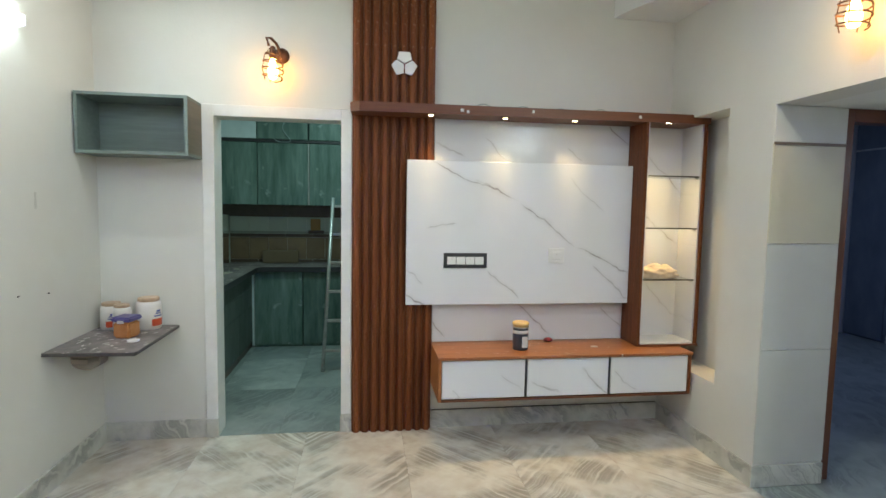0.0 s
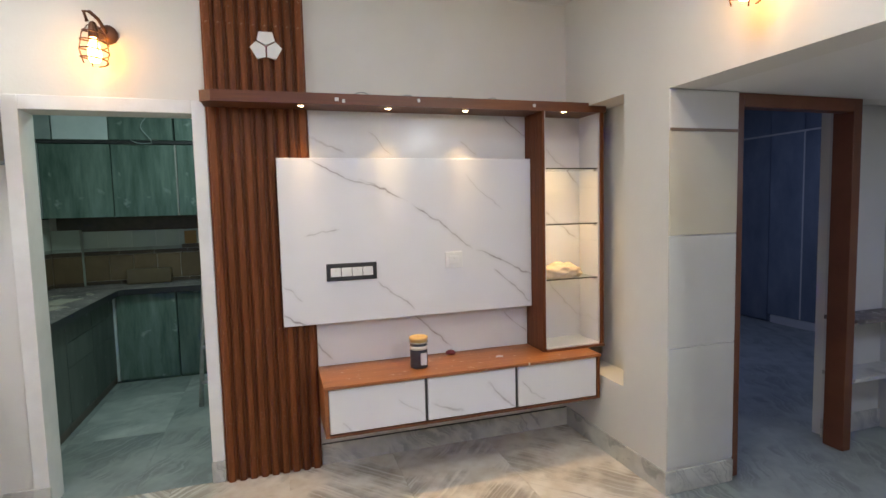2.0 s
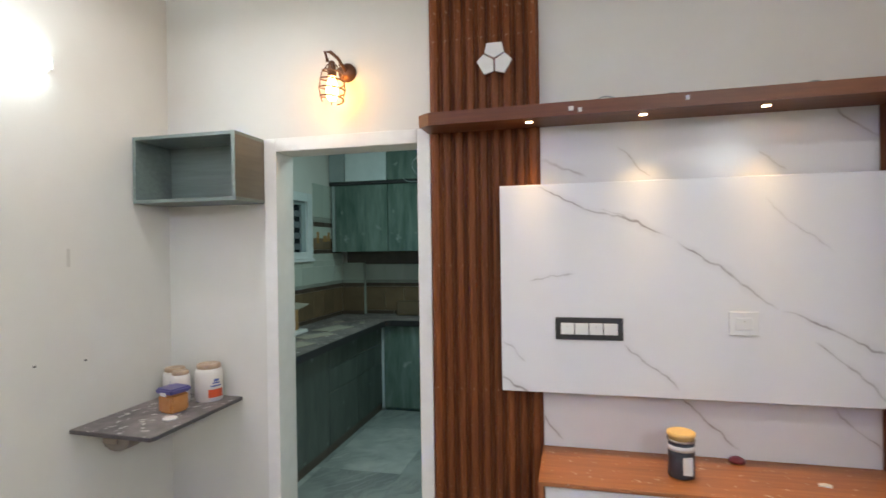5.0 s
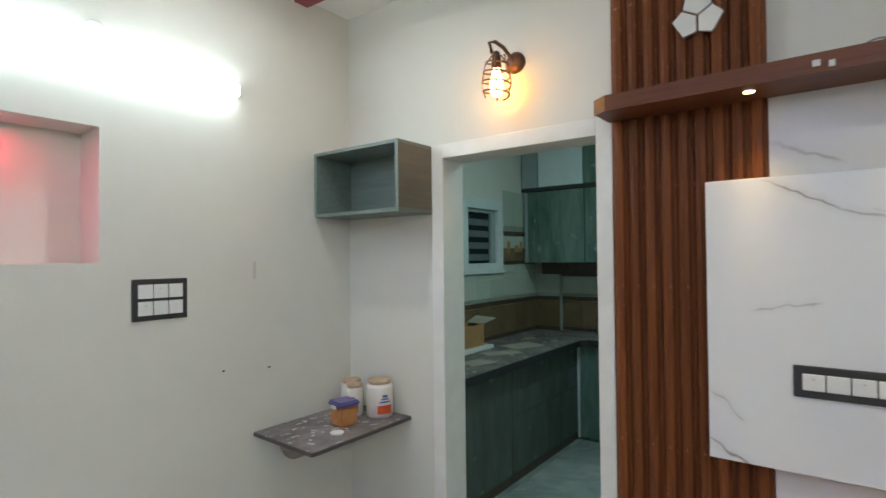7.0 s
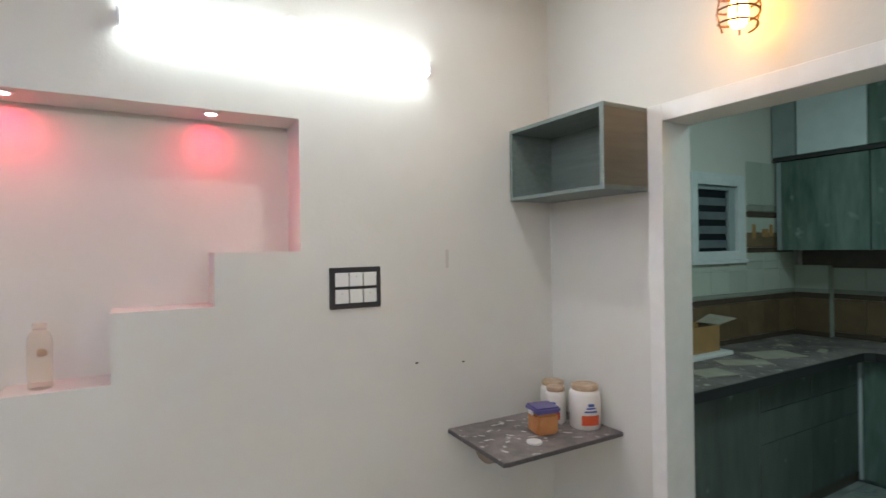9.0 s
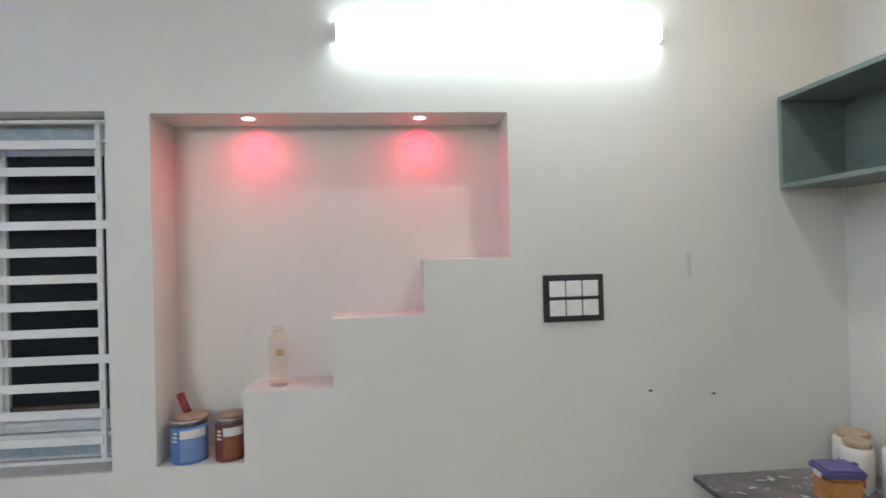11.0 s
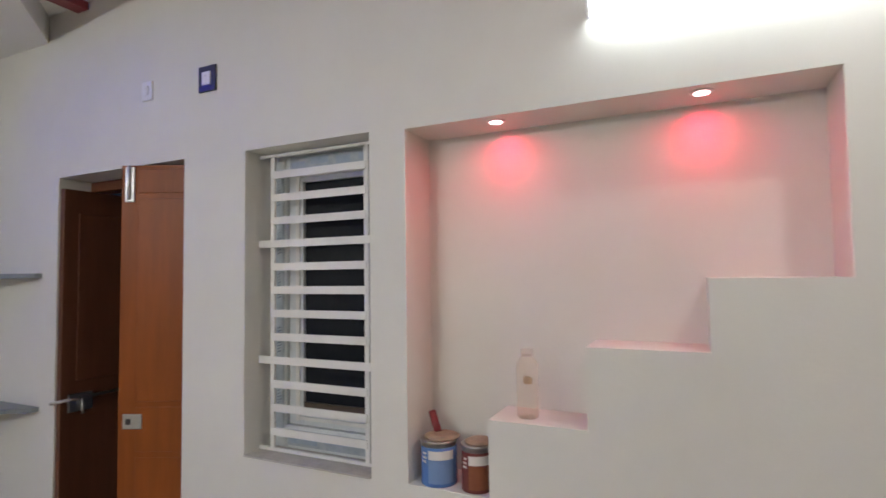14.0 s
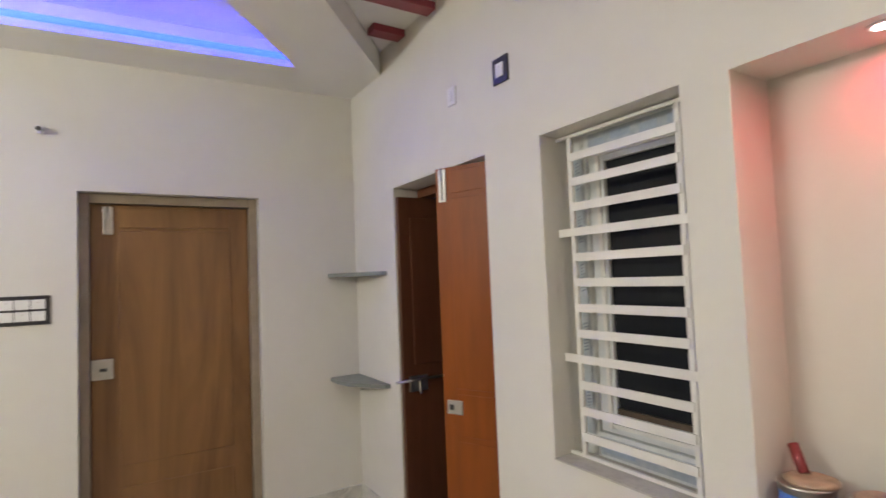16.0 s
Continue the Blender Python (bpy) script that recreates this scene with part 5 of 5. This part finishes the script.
ps = thing("cabinet_profile", (-0.3, 6.3, 2.24), "dark metal profile between wall and loft cabinets", "profile")
part("profile", cube(-1.715, 1.28, 6.085, 6.13, 2.2235, 2.2525, 0.002), BLACK, ps)
ev = thing("cabinet_side_strip", (-1.69, 6.3, 1.56), "pale blue edge strip at the end of the wall cabinets", "strip", "cabinet strips")
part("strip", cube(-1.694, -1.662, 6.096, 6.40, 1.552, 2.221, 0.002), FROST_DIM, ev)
uv = thing("cabinet_side_strip", (-0.558, 6.3, 1.56), "pale metal strip between wall cabinets", "strip", "cabinet strips")
part("strip", cube(-0.564, -0.551, 6.094, 6.12, 1.555, 2.221), ALU, uv)
un = thing("cabinet_underside", (-0.3, 6.4, 1.48), "dark brown board under the wall cabinets", "board")
part("board", cube(-1.66, 1.28, 6.385, KY - 0.008, 1.433, 1.551), DARKSTRIP, un)
part("lip", cube(-1.47, 1.28, 6.43, KY - 0.008, 1.414, 1.433), DARKSTRIP, un)
hang = thing("loose_cable", (-0.83, 6.09, 2.25), "thin pale cable hanging down the loft cabinets", "cable")
part("wire", tube([(-0.78 + 0.045 * math.sin(k * 0.55), 6.074 - 0.002 * k, 2.62 - 0.028 * k) for k in range(15)] + [(-0.82 - 0.02 * k, 6.05 + 0.004 * k, 2.222 + 0.006 * k * k / 4) for k in range(6)], 0.0045, 6), FROST_DIM, hang)

# backsplash tiles
kn = bpy.data.objects["wall_kitchen_north"]
kw = bpy.data.objects["wall_kitchen_west"]


def tiles(parent, axis, u0, u1, z0, z1, w, material, p, name="tile"):
    n = max(1, round((u1 - u0) / w))
    w = (u1 - u0) / n
    bm = cube(-w / 2 + 0.0015, w / 2 - 0.0015, -0.006, 0, 0.0015, z1 - z0 - 0.0015, 0.001)
    me = mesh_of(name, bm, material)
    for k in range(n):
        u = u0 + w * (k + 0.5)
        piece(name, me, parent, pose(u, p, z0) if axis == "y" else pose(p, u, z0, 0, 0, 90))


for parent, axis, u0, u1, p in ((kn, "y", -1.472, 1.29, KY), (kw, "x", 4.0, 6.375, KX)):
    tiles(parent, axis, u0, u1, ZW + 0.001, ZW + 0.040, 0.30, DARKSTRIP, p, "border_tile")
    tiles(parent, axis, u0, u1, ZW + 0.040, 1.178, 0.22, BROWNTILE, p)
    tiles(parent, axis, u0, u1, 1.178, 1.220, 0.30, DARKSTRIP, p, "border_tile")
    tiles(parent, axis, u0, u1, 1.220, 1.252, 0.30, GREYTILE, p, "border_tile")
    tiles(parent, axis, u0, u1, 1.252, 1.414, 0.22, PALETILE, p)
tiles(kw, "x", 4.0, 6.375, 1.414, 1.472, 0.22, PALETILE, KX)
for z0, z1, mt, nm in ((1.472, 1.537, PALETILE, "tile"), (1.537, 1.577, DARKSTRIP, "border_tile"), (1.577, 1.690, BROWNTILE, "tile"), (1.690, 1.800, PALETILE, "tile"),
                       (1.800, 1.846, DARKSTRIP, "border_tile"), (1.846, 1.895, GREYTILE, "border_tile"), (1.895, 2.215, PALETILE, "tile")):
    tiles(kw, "x", 5.735, 6.375, z0, z1, 0.22, mt, KX, nm)
# painted motifs on the picture tiles
for y, z, w, h in ((5.80, 1.64, 0.05, 0.11), (5.93, 1.655, 0.09, 0.06), (6.03, 1.66, 0.05, 0.09)):
    part("motif", cube(KX + 0.0062, KX + 0.0072, y, y + w, z, z + h, 0.0004), CARD, kw)
pl = bpy.data.objects["kitchen_pillar"]
for z0, z1, mt, nm, d in ((ZW + 0.001, ZW + 0.040, DARKSTRIP, "tile_border", 0.008), (ZW + 0.040, 1.177, BROWNTILE, "tile_band", 0.006), (1.178, 1.220, DARKSTRIP, "tile_border", 0.008), (1.2205, 1.252, GREYTILE, "tile_border", 0.007)):
    part(nm, cube(KX + 0.008, -1.475 + d, 6.38 - d, 6.3795, z0, z1), mt, pl)
tileshelf = thing("small_tile_ledge", (-0.5, 6.43, 1.225), "small brown picture tile standing on the tile border", "tile")
part("ledge", cube(-0.60, -0.42, 6.418, KY - 0.0065, 1.222, 1.262, 0.003), DARKSTRIP, tileshelf)
part("picture", cube(-0.57, -0.46, 6.425, KY - 0.0065, 1.263, 1.395, 0.003), CARD, tileshelf)

K0, K1, K2, K3 = KWIN
kwin = structure("window_2", bx(bx(bx(bx(bmesh.new(), KX - 0.06, KX + 0.012, K0 - 0.02, K0 + 0.045, K2, K3 + 0.012, 0.003), KX - 0.06, KX + 0.012, K1 - 0.060, K1 + 0.02, K2, K3 + 0.012, 0.003),
                 KX - 0.06, KX + 0.011, K0 + 0.045, K1 - 0.060, K2, K2 + 0.060, 0.003), KX - 0.06, KX + 0.011, K0 + 0.045, K1 - 0.060, K3 - 0.070, K3 + 0.012, 0.003), UPVC, "white plastic kitchen window", "window")
part("inner_sash", bx(bx(bmesh.new(), KX - 0.045, KX - 0.012, K1 - 0.135, K1 - 0.0605, K2 + 0.061, K3 - 0.071, 0.003), KX - 0.045, KX - 0.012, K0 + 0.0455, K1 - 0.136, K3 - 0.10, K3 - 0.071, 0.003), FROST_DIM, kwin)
part("pane", cube(KX - 0.04, KX - 0.035, K0 + 0.0455, K1 - 0.136, K2 + 0.061, K3 - 0.101), NIGHTGLASS, kwin, "dark window pane")
part("window_sill", cube(KX + 0.0005, KX + 0.030, K0 - 0.03, K1 + 0.03, K2 - 0.028, K2 - 0.001, 0.003), UPVC, kwin)
for k in range(4):
    z = K2 + 0.085 + 0.10 * k
    part("louvre", cube(KX - 0.034, KX - 0.026, K0 + 0.047, K1 - 0.138, z, z + 0.055), LOUVRE, kwin)
structure("window_2_outside", cube(KX - 0.199, KX - 0.18, K0, K1, K2, K3), DARKMARK, "dark night outside the kitchen window", "backdrop")

ladder = thing("step_ladder", (-0.15, 5.2, 0), "paint-spattered aluminium ladder standing in the kitchen", "ladder")
for x0, x1 in ((-0.325, -0.255), (0.10, 0.03)):
    part("rail", tube([(x0, 5.09, 0.0), (x1, 5.46, 1.63)], 0.018, 8), ALU, ladder)
for k in range(6):
    f = (k + 0.7) / 6
    y, z = 5.09 + 0.37 * f, 1.63 * f
    part("rung", cube(-0.32 + 0.07 * f, 0.095 - 0.07 * f, y - 0.02, y + 0.03, z - 0.012, z + 0.012, 0.002), ALU, ladder)

cb = thing("cardboard_box", (-1.6, 5.0, ZW + 0.03), "open brown cardboard box on the worktop", "box")
bm = bmesh.new()
for q in ((-1.71, -1.702, 4.80, 5.13, 0), (-1.558, -1.55, 4.80, 5.13, 0), (-1.702, -1.558, 4.80, 4.808, 0), (-1.702, -1.558, 5.122, 5.13, -0.05)):
    bx(bm, q[0], q[1], q[2], q[3], ZW + 0.030, ZW + 0.195 + q[4])
bx(bm, -1.702, -1.558, 4.808, 5.122, ZW + 0.030, ZW + 0.036)
part("box_body", bm, CARD, cb)
flap = bmesh.new()
fv = [flap.verts.new(p) for p in ((-1.71, 5.122, ZW + 0.195), (-1.55, 5.122, ZW + 0.195), (-1.53, 5.29, ZW + 0.225), (-1.70, 5.25, ZW + 0.240))]
fw_ = [flap.verts.new(v.co + Vector((0, 0, 0.004))) for v in fv]
flap.faces.new(fv[::-1])
flap.faces.new(fw_)
for k in range(4):
    flap.faces.new((fv[k], fv[(k + 1) % 4], fw_[(k + 1) % 4], fw_[k]))
part("flap", flap, PALECARD, cb, "pale box flap")
tray = thing("white_tray", (-1.55, 4.98, ZW), "white rimmed tray under the cardboard box", "tray")
part("tray", cube(-1.714, -1.50, 4.77, 5.20, ZW, ZW + 0.0295, 0.006), SWITCH, tray)
for k, (x, y, w, d, a) in enumerate(((-1.36, 5.40, 0.20, 0.32, -18), (-1.28, 4.62, 0.16, 0.22, -14), (-1.33, 5.02, 0.13, 0.30, -30), (-1.50, 5.80, 0.09, 0.06, 40), (-1.25, 5.78, 0.05, 0.12, 20))):
    sh = thing("card_sheet", (x, y, ZW), "dusty flat card sheet on the worktop", "card", "card sheets")
    bm = cube(-w / 2, w / 2, -d / 2, d / 2, 0.0, 0.005)
    bmesh.ops.transform(bm, matrix=pose(x, y, ZW + 0.0005, 0, 0, a), verts=bm.verts)
    part("sheet", bm, PALECARD, sh)
bag = thing("brown_sack", (-0.9, 6.38, ZW), "small brown sack on the worktop against the tiles", "sack")
part("sack", cube(-1.10, -0.70, 6.34, 6.43, ZW, ZW + 0.148, 0.012), CARDBROWN, bag)

# ---- floor slabs ----
sw_, sd_ = (XR - XL) / 6, (YT - YB) / 5
bm = cube(-sw_ / 2 + 0.0006, sw_ / 2 - 0.0006, -sd_ / 2 + 0.0006, sd_ / 2 - 0.0006, -0.012, 0.0)
slab = mesh_of("floor_slab", bm, FLOOR)
for i in range(6):
    for j in range(5):
        piece("floor_slab", slab, floor, Matrix.Translation((XL + sw_ * (i + 0.5), YB + sd_ * (j + 0.5), 0)) @ Matrix.Diagonal((-1 if i % 2 else 1, 1, 1, 1)))
kw_, kd_ = (1.3 - KX) / 5, (KY - YT) / 3
bm = cube(-kw_ / 2 + 0.001, kw_ / 2 - 0.001, -kd_ / 2 + 0.001, kd_ / 2 - 0.001, -0.012, 0.0)
kslab = mesh_of("floor_slab", bm, KFLOOR)
kslab_pale = kslab.copy()
kslab_pale.materials[0] = KFLOOR_PALE
for i in range(5):
    for j in range(3):
        piece("floor_slab", kslab_pale if (i * 2 + j) % 3 == 0 else kslab, kfloor, pose(KX + kw_ * (i + 0.5), YT + kd_ * (j + 0.5), 0))
